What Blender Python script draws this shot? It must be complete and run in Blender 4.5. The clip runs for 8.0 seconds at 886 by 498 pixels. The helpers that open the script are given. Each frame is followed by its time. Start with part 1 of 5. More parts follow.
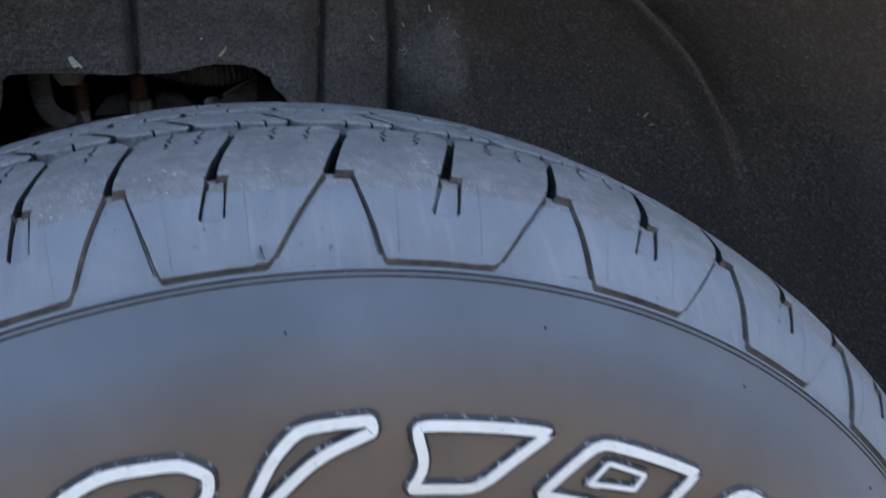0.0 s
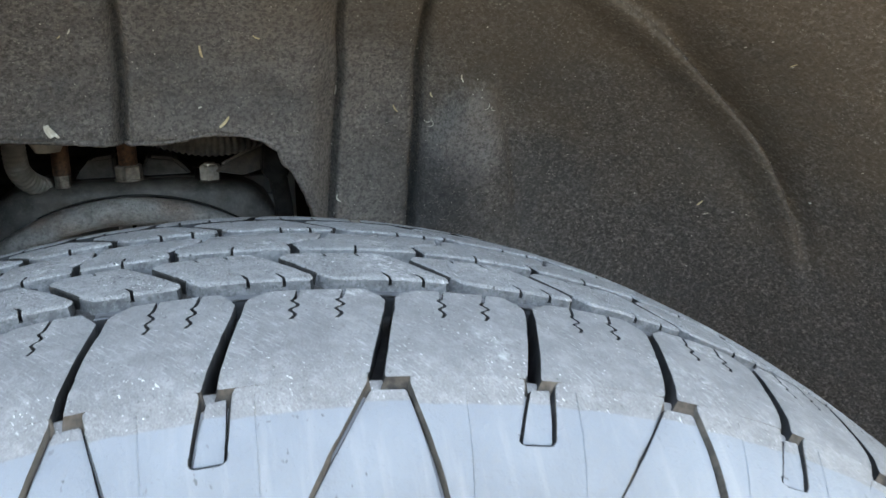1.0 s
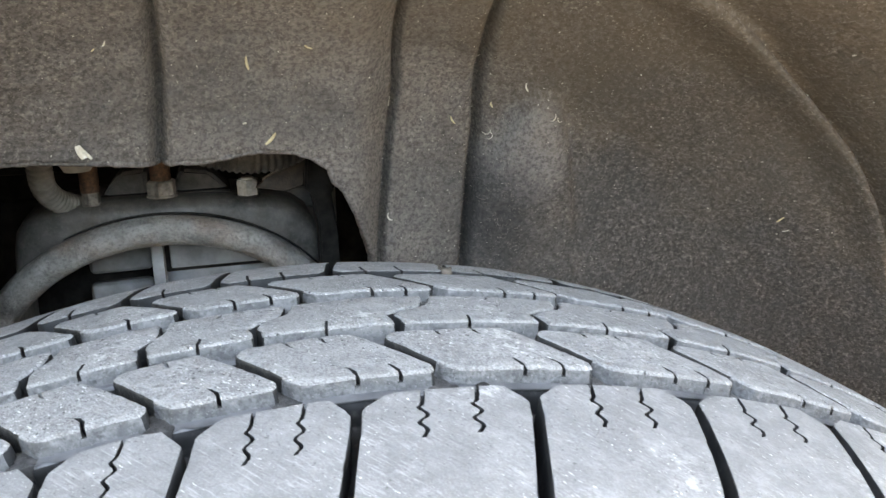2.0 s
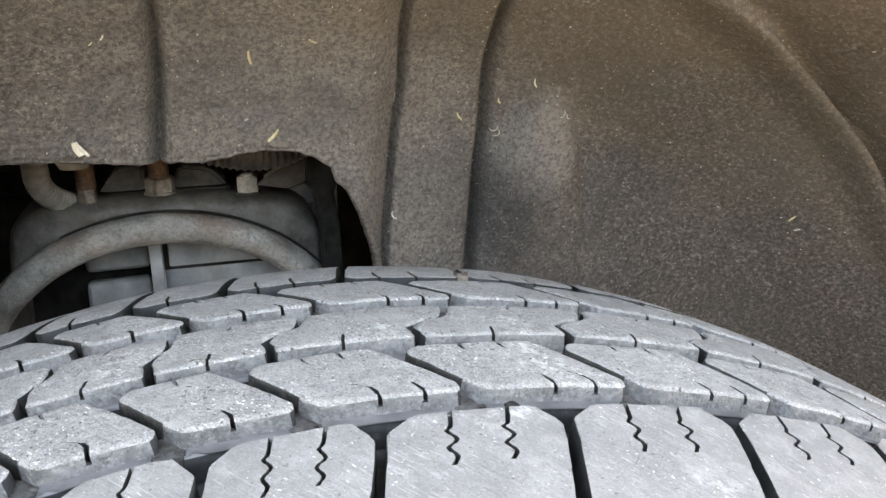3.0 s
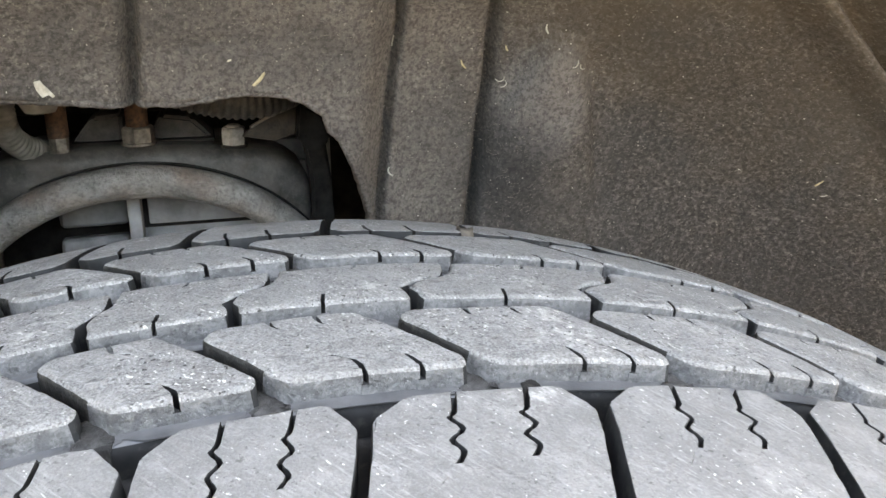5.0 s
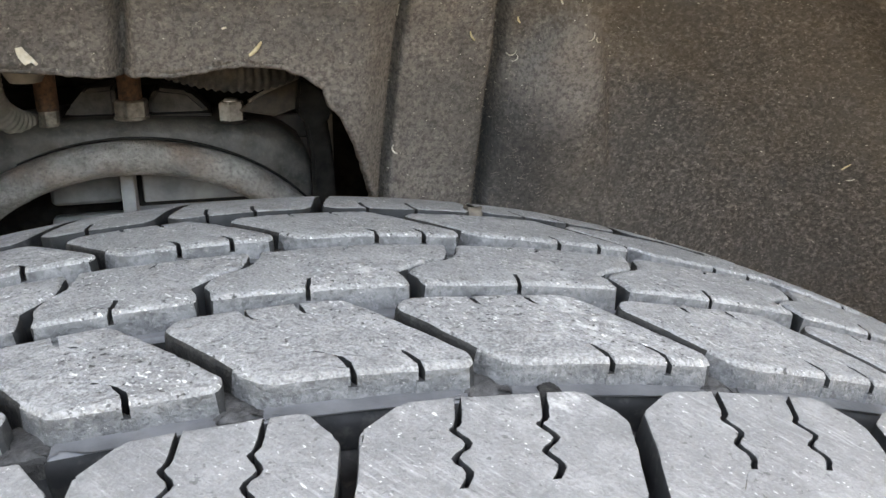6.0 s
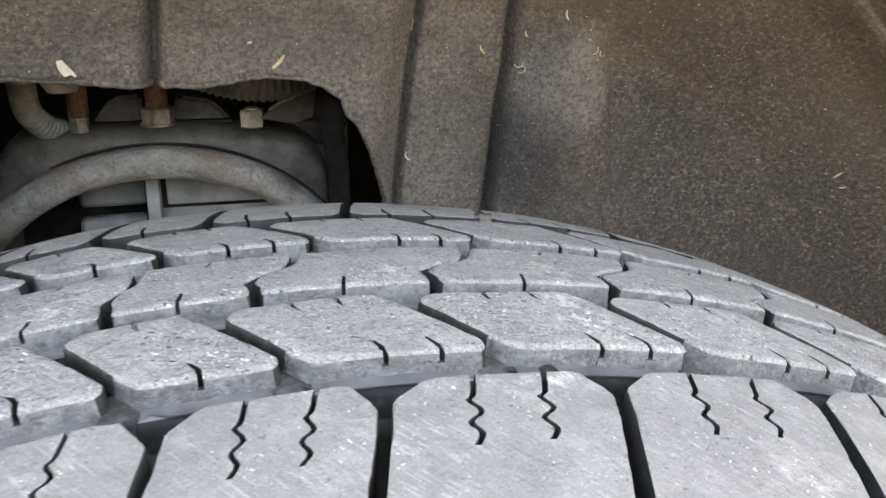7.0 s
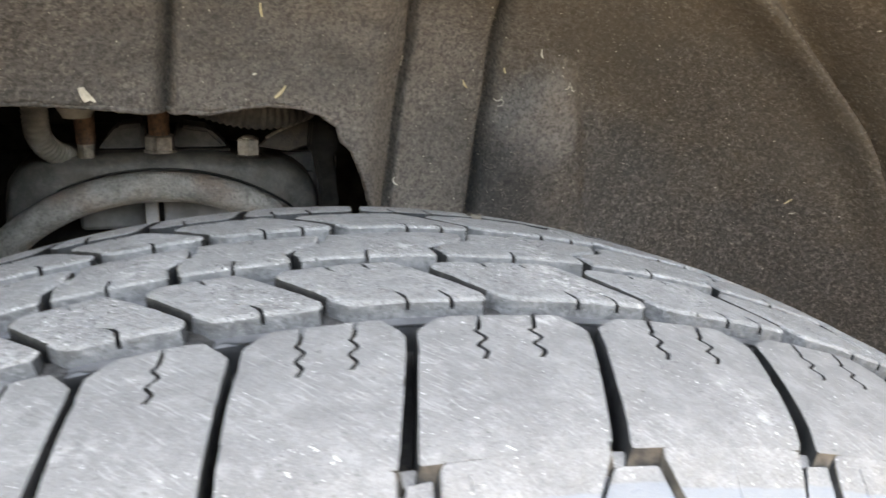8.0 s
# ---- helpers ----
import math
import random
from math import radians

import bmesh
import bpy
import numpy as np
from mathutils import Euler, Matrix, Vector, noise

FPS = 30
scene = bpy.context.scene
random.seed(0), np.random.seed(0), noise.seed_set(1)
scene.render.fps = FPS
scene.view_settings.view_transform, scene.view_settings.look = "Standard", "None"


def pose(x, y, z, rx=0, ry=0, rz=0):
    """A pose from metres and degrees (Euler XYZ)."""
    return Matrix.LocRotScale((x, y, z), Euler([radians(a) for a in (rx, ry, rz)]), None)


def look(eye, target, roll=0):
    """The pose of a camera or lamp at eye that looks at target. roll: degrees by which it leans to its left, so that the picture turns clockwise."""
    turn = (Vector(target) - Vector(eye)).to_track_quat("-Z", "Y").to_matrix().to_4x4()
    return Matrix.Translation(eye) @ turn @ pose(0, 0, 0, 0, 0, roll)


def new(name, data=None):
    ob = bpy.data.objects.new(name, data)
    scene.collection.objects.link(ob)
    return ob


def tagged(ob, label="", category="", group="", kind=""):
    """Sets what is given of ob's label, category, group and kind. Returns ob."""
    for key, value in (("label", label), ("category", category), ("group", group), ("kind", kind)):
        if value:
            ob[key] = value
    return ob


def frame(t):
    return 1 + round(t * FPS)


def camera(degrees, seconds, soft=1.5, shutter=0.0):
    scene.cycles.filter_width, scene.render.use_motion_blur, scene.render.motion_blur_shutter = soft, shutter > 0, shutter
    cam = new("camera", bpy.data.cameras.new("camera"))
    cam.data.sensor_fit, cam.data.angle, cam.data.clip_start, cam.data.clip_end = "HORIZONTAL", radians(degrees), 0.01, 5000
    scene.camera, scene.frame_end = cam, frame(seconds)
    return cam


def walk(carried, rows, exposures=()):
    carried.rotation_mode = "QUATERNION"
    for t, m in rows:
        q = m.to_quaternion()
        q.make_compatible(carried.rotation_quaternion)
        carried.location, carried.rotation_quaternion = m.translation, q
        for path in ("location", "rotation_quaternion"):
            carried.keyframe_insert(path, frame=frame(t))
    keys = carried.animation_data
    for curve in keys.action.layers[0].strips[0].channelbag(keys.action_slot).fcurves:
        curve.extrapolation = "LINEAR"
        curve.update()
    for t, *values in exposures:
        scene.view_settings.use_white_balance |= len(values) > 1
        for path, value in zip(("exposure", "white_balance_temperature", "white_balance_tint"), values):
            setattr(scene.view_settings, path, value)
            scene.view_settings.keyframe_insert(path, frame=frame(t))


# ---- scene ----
# Metres; the wheel's axle lies along y through (0, 0, RADIUS); +y points into the car.
cam = camera(56.10, 8.0, shutter=0.25)
PATH = [
    (0, (-0.00274, -0.39613, 0.84274), (0.24815, 0.52788, 0.55421), -2.814),
    (0.2, (-0.00959, -0.36727, 0.85445), (0.24750, 0.56133, 0.58685), -2.217),
    (0.5, (-0.01356, -0.33743, 0.86631), (0.24598, 0.59375, 0.61030), -1.561),
    (1, (-0.00070, -0.29306, 0.87238), (0.26523, 0.63514, 0.61212), -0.697),
    (1.5, (-0.00099, -0.25526, 0.87864), (0.27094, 0.66846, 0.60883), -0.912),
    (2, (-0.02069, -0.23183, 0.88445), (0.23484, 0.69493, 0.60908), -1.065),
    (2.2, (-0.02318, -0.22676, 0.88592), (0.23417, 0.69921, 0.60962), -0.987),
    (3.3, (-0.02467, -0.21174, 0.88444), (0.24066, 0.70824, 0.59594), -0.717),
    (3.5, (-0.01940, -0.20741, 0.87932), (0.25055, 0.71022, 0.58763), -0.558),
    (4, (-0.01432, -0.20448, 0.88051), (0.26272, 0.70859, 0.58128), -0.893),
    (4.5, (-0.01290, -0.19708, 0.87641), (0.26523, 0.71244, 0.56751), -0.428),
    (4.7, (-0.01582, -0.19142, 0.87320), (0.25297, 0.71944, 0.56001), -0.309),
    (5.8, (-0.01421, -0.15703, 0.85937), (0.24403, 0.74932, 0.52495), 1.022),
    (6, (-0.00900, -0.15770, 0.85926), (0.24391, 0.74908, 0.52194), 0.742),
    (6.5, (-0.00671, -0.16241, 0.86056), (0.23255, 0.74725, 0.52104), 0.267),
    (7, (-0.01763, -0.18095, 0.86838), (0.22755, 0.72849, 0.53252), 0.924),
    (7.2, (-0.02865, -0.19169, 0.87099), (0.21971, 0.72274, 0.55141), 1.086),
    (7.5, (-0.04502, -0.21160, 0.87014), (0.21618, 0.70633, 0.57150), 2.066),
    (7.8, (-0.05081, -0.22134, 0.86999), (0.22129, 0.69747, 0.58409), 1.648),
    (8, (-0.03775, -0.22142, 0.86491), (0.24427, 0.69496, 0.58079), 1.761),
]
EXPOSURE = [(0.0, 2.05, 6750, 10.5), (0.5, 3.0, 7400, 4.5), (1.0, 3.5, 8700, 4.5), (1.5, 3.76, 9000, 5.5), (2.0, 4.2, 10100, 9.5), (3.5, 4.28, 11200, 12), (6.5, 4.02, 11400, 12.5), (7.5, 4.22, 11400, 13.5), (8.0, 4.0, 11400, 12)]
walk(cam, [(t, look(eye, target, roll)) for t, eye, target, roll in PATH], EXPOSURE)

# ---- light ----
SUN_UP, SUN_TURN = 58.0, 26.0  # the sun stands behind the car, so this side lies in its shade
world = bpy.data.worlds.new("sky")
scene.world = world
world.use_nodes = True
wn = world.node_tree.nodes
sky = wn.new("ShaderNodeTexSky")
sky.sky_type, sky.sun_disc = "NISHITA", False
sky.sun_elevation, sky.sun_rotation = radians(SUN_UP), radians(SUN_TURN)
sky.dust_density, sky.air_density = 2.5, 1.0
world.node_tree.links.new(sky.outputs[0], wn["Background"].inputs[0])
wn["Background"].inputs[1].default_value = 0.15
sun = new("sun", bpy.data.lights.new("sun", "SUN"))
sun.data.energy, sun.data.angle, sun.data.color = 3.0, radians(0.6), (1.0, 0.95, 0.87)
SUN_FROM = Vector((math.sin(radians(SUN_TURN)) * math.cos(radians(SUN_UP)), math.cos(radians(SUN_TURN)) * math.cos(radians(SUN_UP)), math.sin(radians(SUN_UP))))
sun.matrix_world = look(SUN_FROM * 20, (0, 0, 0))

RADIUS = 0.4
rnd = random.Random(7)


# ---- materials ----
class Nodes:
    """A Principled material with a short way to add and link nodes; coordinates are object space in metres."""

    def __init__(self, name, rough=0.6, metal=0.0):
        self.mat = bpy.data.materials.new(name)
        self.mat.use_nodes = True
        self.tree = self.mat.node_tree
        self.bsdf = self.tree.nodes["Principled BSDF"]
        self.bsdf.inputs["Roughness"].default_value = rough
        self.bsdf.inputs["Metallic"].default_value = metal
        self.coord = self.tree.nodes.new("ShaderNodeTexCoord").outputs["Object"]

    def link(self, a, b):
        self.tree.links.new(a, b)

    def mapped(self, scale=(1, 1, 1), turn=(0, 0, 0)):
        n = self.tree.nodes.new("ShaderNodeMapping")
        n.vector_type = "TEXTURE"  # turned first, then scaled
        n.inputs["Scale"].default_value = [1.0 / a for a in scale]
        n.inputs["Rotation"].default_value = [radians(a) for a in turn]
        self.link(self.coord, n.inputs["Vector"])
        return n.outputs[0]

    def noise(self, scale, detail=3.0, rough=0.55, vec=None):
        n = self.tree.nodes.new("ShaderNodeTexNoise")
        n.inputs["Scale"].default_value, n.inputs["Detail"].default_value, n.inputs["Roughness"].default_value = scale, detail, rough
        self.link(vec or self.coord, n.inputs["Vector"])
        return n.outputs["Fac"]

    def cells(self, scale, vec=None, feature="F1"):
        n = self.tree.nodes.new("ShaderNodeTexVoronoi")
        n.feature = feature
        n.inputs["Scale"].default_value = scale
        self.link(vec or self.coord, n.inputs["Vector"])
        return n.outputs["Distance"]

    def ramp(self, fac, *stops):
        n = self.tree.nodes.new("ShaderNodeValToRGB")
        e = n.color_ramp.elements
        while len(e) < len(stops):
            e.new(0.5)
        for el, (p, c) in zip(e, stops):
            el.position = p
            el.color = (c, c, c, 1) if isinstance(c, (int, float)) else (*c, 1)
        self.link(fac, n.inputs[0])
        return n.outputs[0]

    def mix(self, fac, a, b, kind="MIX"):
        n = self.tree.nodes.new("ShaderNodeMix")
        n.data_type, n.blend_type = "RGBA", kind
        for sock, v in ((n.inputs[0], fac), (n.inputs[6], a), (n.inputs[7], b)):
            if isinstance(v, (int, float)):
                sock.default_value = v
            elif isinstance(v, tuple):
                sock.default_value = (*v, 1)
            else:
                self.link(v, sock)
        return n.outputs[2]

    def math(self, op, a, b=0.0):
        n = self.tree.nodes.new("ShaderNodeMath")
        n.operation = op
        for sock, v in zip(n.inputs, (a, b)):
            if isinstance(v, (int, float)):
                sock.default_value = v
            else:
                self.link(v, sock)
        return n.outputs[0]

    def colour(self, c):
        if isinstance(c, tuple):
            self.bsdf.inputs["Base Color"].default_value = (*c, 1)
        else:
            self.link(c, self.bsdf.inputs["Base Color"])
        return self

    def rough(self, v):
        self.link(v, self.bsdf.inputs["Roughness"])
        return self

    def bump(self, height, dist, strength=1.0):
        n = self.tree.nodes.new("ShaderNodeBump")
        n.inputs["Strength"].default_value, n.inputs["Distance"].default_value = strength, dist
        self.link(height, n.inputs["Height"])
        if self.bsdf.inputs["Normal"].is_linked:
            self.link(self.bsdf.inputs["Normal"].links[0].from_socket, n.inputs["Normal"])
        self.link(n.outputs[0], self.bsdf.inputs["Normal"])
        return self


def worn_rubber(n, rough):
    """Dry worn tread rubber; rough is 1 for the crumbly middle ribs and less for the rubbed shoulder. Returns its colour."""
    cloud = n.noise(70, 4, 0.6)
    grain = n.noise(1900, 3, 0.65)
    lumps = n.noise(620, 4, 0.7)
    c = n.mix(n.ramp(cloud, (0.3, 0.0), (0.7, 1.0)), (0.144 + 0.072 * rough, 0.146 + 0.073 * rough, 0.148 + 0.074 * rough), (0.194 + 0.093 * rough, 0.196 + 0.094 * rough, 0.198 + 0.095 * rough))
    c = n.mix(n.math("MULTIPLY", n.ramp(lumps, (0.34, 1.0), (0.56, 0.0)), 0.36 * rough), c, (0.10, 0.102, 0.105))
    c = n.mix(n.math("MULTIPLY", n.ramp(grain, (0.50, 0.0), (0.64, 1.0)), 0.68 * rough), c, (0.39, 0.392, 0.395))
    c = n.mix(n.math("MULTIPLY", n.ramp(grain, (0.36, 1.0), (0.47, 0.0)), 0.62 * rough), c, (0.075, 0.077, 0.08))
    blotch = n.noise(190, 4, 0.65)
    c = n.mix(n.math("MULTIPLY", n.ramp(blotch, (0.34, 1.0), (0.52, 0.0)), 0.24 + 0.12 * rough), c, (0.125, 0.127, 0.13))
    c = n.mix(n.math("MULTIPLY", n.ramp(blotch, (0.54, 0.0), (0.70, 1.0)), 0.30 + 0.15 * rough), c, (0.34, 0.342, 0.344))
    # rub marks that run slantwise across the tread
    scuff = n.noise(1.0, 3, 0.6, n.mapped((130, 1500, 800), (0, 0, -52)))
    c = n.mix(n.math("MULTIPLY", n.math("MULTIPLY", n.ramp(scuff, (0.54, 0.0), (0.68, 1.0)), n.ramp(n.noise(75, 3), (0.42, 0.0), (0.62, 1.0))), 0.6), c, (0.38, 0.383, 0.385))
    dull = n.noise(1.0, 3, 0.6, n.mapped((110, 1300, 760), (0, 0, -48)))
    c = n.mix(n.math("MULTIPLY", n.math("MULTIPLY", n.ramp(dull, (0.56, 0.0), (0.68, 1.0)), n.ramp(n.noise(85, 3), (0.42, 0.0), (0.62, 1.0))), 0.45), c, (0.09, 0.092, 0.095))
    # pale chips, in patches
    chips = n.noise(1.0, 2, 0.55, n.mapped((780, 1250, 1000), (0, 0, -50)))
    patch = n.ramp(n.noise(60, 3), (0.40, 0.0), (0.60, 1.0))
    top = 0.70 - 0.065 * rough
    c = n.mix(n.math("MULTIPLY", n.ramp(chips, (top, 0.0), (top + 0.04, 1.0)), patch), c, (0.66, 0.66, 0.65))
    scratch = n.noise(1.0, 1, 0.5, n.mapped((260, 1000, 700), (0, 0, -58)))
    c = n.mix(n.math("MULTIPLY", n.math("MULTIPLY", n.ramp(scratch, (0.715, 0.0), (0.745, 1.0)), n.ramp(n.noise(55, 2), (0.52, 0.0), (0.66, 1.0))), 0.7), c, (0.68, 0.68, 0.67))
    rub = n.math("MULTIPLY", n.ramp(n.noise(30, 2), (0.58, 0.0), (0.68, 1.0)), n.ramp(n.noise(330, 4, 0.75), (0.46, 0.0), (0.66, 1.0)))
    c = n.mix(n.math("MULTIPLY", rub, 0.65), c, (0.57, 0.57, 0.565))
    pits = n.noise(900, 2, 0.5)
    hole = n.math("MULTIPLY", n.ramp(pits, (0.67 - 0.03 * rough, 0.0), (0.71 - 0.03 * rough, 1.0)), n.ramp(n.noise(60, 2), (0.36, 0.0), (0.54, 1.0)))
    c = n.mix(n.math("MULTIPLY", hole, 0.25 + 0.65 * rough), c, (0.03, 0.031, 0.033))
    n.bump(blotch, 0.0020, 0.15 + 0.25 * rough).bump(grain, 0.0004, 0.35 + 0.3 * rough).bump(n.math("MULTIPLY", hole, -1.0), 0.0006, 0.6 * rough).bump(lumps, 0.0010, 0.2 + 0.3 * rough).bump(n.noise(300, 3, 0.6), 0.0030, 0.1 + 0.3 * rough)
    return c, grain


def make_worn_rubber(name, rough):
    n = Nodes(name, 0.72)
    c, grain = worn_rubber(n, rough)
    n.colour(c).rough(n.ramp(grain, (0.3, 0.62), (0.7, 0.85)))
    return n.mat


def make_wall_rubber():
    """The moulded sides of the blocks, with pale crumbs: their shade is painted in, a little darker than the tops."""
    n = Nodes("shaded_block_side_rubber", 0.65)
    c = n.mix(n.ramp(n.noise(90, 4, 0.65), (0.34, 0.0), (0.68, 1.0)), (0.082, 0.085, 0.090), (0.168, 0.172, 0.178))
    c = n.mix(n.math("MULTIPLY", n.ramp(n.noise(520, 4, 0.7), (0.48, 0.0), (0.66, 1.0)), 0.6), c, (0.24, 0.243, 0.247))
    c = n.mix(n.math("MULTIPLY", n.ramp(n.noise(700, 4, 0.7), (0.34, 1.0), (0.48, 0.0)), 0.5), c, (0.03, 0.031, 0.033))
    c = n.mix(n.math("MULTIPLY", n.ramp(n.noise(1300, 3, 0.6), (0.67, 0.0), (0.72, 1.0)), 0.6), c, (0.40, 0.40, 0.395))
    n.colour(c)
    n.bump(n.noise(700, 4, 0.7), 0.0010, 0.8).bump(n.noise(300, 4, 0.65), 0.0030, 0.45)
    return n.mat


def make_ledge_rubber():
    n = Nodes("ledge_rubber", 0.30)
    c = n.mix(n.ramp(n.noise(110, 4), (0.35, 0.0), (0.7, 1.0)), (0.075, 0.079, 0.085), (0.150, 0.156, 0.165))
    n.colour(n.mix(n.math("MULTIPLY", n.ramp(n.noise(420, 4, 0.7), (0.55, 0.0), (0.7, 1.0)), 0.5), c, (0.09, 0.09, 0.09)))
    n.bump(n.noise(300, 3), 0.0004, 0.35)
    return n.mat


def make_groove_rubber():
    n = Nodes("shaded_groove_rubber", 0.75)
    # black, dusty rubber; the depth's shade is painted in, down to near-black
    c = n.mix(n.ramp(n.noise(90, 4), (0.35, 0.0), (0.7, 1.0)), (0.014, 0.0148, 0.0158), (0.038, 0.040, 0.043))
    dust_light = n.math("MULTIPLY", n.ramp(n.noise(240, 4, 0.7), (0.56, 0.0), (0.72, 1.0)), 0.4)
    n.colour(n.mix(dust_light, c, (0.10, 0.098, 0.094)))
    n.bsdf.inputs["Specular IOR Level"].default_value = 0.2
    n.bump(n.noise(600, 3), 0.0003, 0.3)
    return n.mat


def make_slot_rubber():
    """The flared, dirty walls of the slanting slots; the narrow slots' shade is painted in as near-black."""
    n = Nodes("shaded_slot_rubber", 0.7)
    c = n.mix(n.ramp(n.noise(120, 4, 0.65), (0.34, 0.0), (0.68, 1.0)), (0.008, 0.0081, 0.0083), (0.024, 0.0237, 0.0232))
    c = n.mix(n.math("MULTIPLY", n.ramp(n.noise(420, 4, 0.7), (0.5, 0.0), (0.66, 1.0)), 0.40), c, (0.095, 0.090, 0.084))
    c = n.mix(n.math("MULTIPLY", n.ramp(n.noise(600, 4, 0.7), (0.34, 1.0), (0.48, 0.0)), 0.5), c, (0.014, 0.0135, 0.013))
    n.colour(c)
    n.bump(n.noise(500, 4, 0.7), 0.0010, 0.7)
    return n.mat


def make_side_rubber():
    n = Nodes("sidewall_rubber", 0.38)
    parts = n.tree.nodes.new("ShaderNodeSeparateXYZ")
    n.link(n.coord, parts.inputs[0])
    up = n.math("SUBTRACT", parts.outputs[2], 0.4)
    out = n.math("SQRT", n.math("ADD", n.math("MULTIPLY", parts.outputs[0], parts.outputs[0]), n.math("MULTIPLY", up, up)))
    # painted reflections: brown ground, fading in an uneven band to sky blue towards the shoulder
    ground_reflection = n.ramp(n.math("ADD", n.math("MULTIPLY", n.math("SUBTRACT", out, 0.28), 12.0), n.math("MULTIPLY", n.noise(9, 3), 0.3)), (0.44, 1.0), (0.86, 0.0))
    c = n.mix(n.ramp(n.noise(14, 3), (0.35, 0.0), (0.7, 1.0)), (0.095, 0.109, 0.129), (0.125, 0.142, 0.166))
    c = n.mix(ground_reflection, c, n.mix(n.ramp(n.noise(18, 3), (0.35, 0.0), (0.7, 1.0)), (0.128, 0.098, 0.076), (0.172, 0.133, 0.102)))
    streak = n.noise(1.0, 3, 0.6, n.mapped((60, 16, 16)))
    c = n.mix(n.math("MULTIPLY", n.ramp(streak, (0.5, 0.0), (0.75, 1.0)), 0.25), c, (0.10, 0.098, 0.098))
    n.colour(c)
    n.rough(n.ramp(n.noise(45, 4), (0.3, 0.34), (0.7, 0.44)))
    n.bump(n.noise(900, 2), 0.00012, 0.3).bump(n.noise(35, 2), 0.0008, 0.1)
    return n.mat


def make_panel_rubber():
    n = Nodes("shoulder_rubber", 0.5)
    parts = n.tree.nodes.new("ShaderNodeSeparateXYZ")
    n.link(n.coord, parts.inputs[0])
    up = n.math("SUBTRACT", parts.outputs[2], 0.4)
    out = n.math("SQRT", n.math("ADD", n.math("MULTIPLY", parts.outputs[0], parts.outputs[0]), n.math("MULTIPLY", up, up)))
    worn = n.ramp(n.math("ADD", n.math("MULTIPLY", n.math("SUBTRACT", out, 0.38), 100.0), n.math("MULTIPLY", n.noise(90, 4, 0.7), 0.14)), (0.16, 0.0), (0.20, 1.0))
    c = n.mix(n.ramp(n.noise(22, 3), (0.35, 0.0), (0.7, 1.0)), (0.176, 0.196, 0.221), (0.228, 0.253, 0.282))
    streak = n.noise(1.0, 3, 0.6, n.mapped((230, 20, 30)))
    c = n.mix(n.math("MULTIPLY", n.ramp(streak, (0.52, 0.0), (0.72, 1.0)), 0.3), c, (0.33, 0.335, 0.34))
    c = n.mix(n.math("MULTIPLY", n.ramp(n.noise(900, 2), (0.70, 0.0), (0.76, 1.0)), 0.25), c, (0.13, 0.13, 0.13))
    # scattered cuts and dark nicks in the smooth rubber
    nick = n.noise(1.0, 2, 0.5, n.mapped((420, 300, 160)))
    c = n.mix(n.math("MULTIPLY", n.math("MULTIPLY", n.ramp(nick, (0.68, 0.0), (0.72, 1.0)), n.ramp(n.noise(40, 2), (0.5, 0.0), (0.62, 1.0))), 0.7), c, (0.07, 0.07, 0.072))
    rubbed, _ = worn_rubber(n, 0.35)
    n.colour(n.mix(worn, c, rubbed))
    n.rough(n.ramp(n.noise(60, 3), (0.3, 0.42), (0.7, 0.58)))
    return n.mat


def make_dirt():
    n = Nodes("dried_dirt", 0.9)
    n.colour(n.mix(n.ramp(n.noise(160, 4, 0.7), (0.35, 0.0), (0.65, 1.0)), (0.036, 0.034, 0.031), (0.108, 0.097, 0.083)))
    n.bump(n.noise(700, 3), 0.0004, 0.6)
    return n.mat


def make_white_rubber():
    n = Nodes("white_rubber", 0.5)
    c = n.mix(n.ramp(n.noise(220, 4), (0.3, 0.0), (0.75, 1.0)), (0.82, 0.795, 0.72), (0.93, 0.91, 0.85))
    c = n.mix(n.math("MULTIPLY", n.ramp(n.noise(420, 4, 0.7), (0.64, 0.0), (0.72, 1.0)), 0.7), c, (0.25, 0.25, 0.25))
    n.colour(c)
    n.bump(n.noise(500, 3), 0.0003, 0.3)
    return n.mat


def make_smeared_rubber():
    n = Nodes("smeared_rubber", 0.4)
    f = n.ramp(n.noise(330, 4, 0.7), (0.56, 0.0), (0.68, 1.0))
    n.colour(n.mix(f, (0.02, 0.021, 0.024), (0.4, 0.4, 0.4)))
    n.bump(n.noise(400, 3), 0.0004, 0.5)
    return n.mat


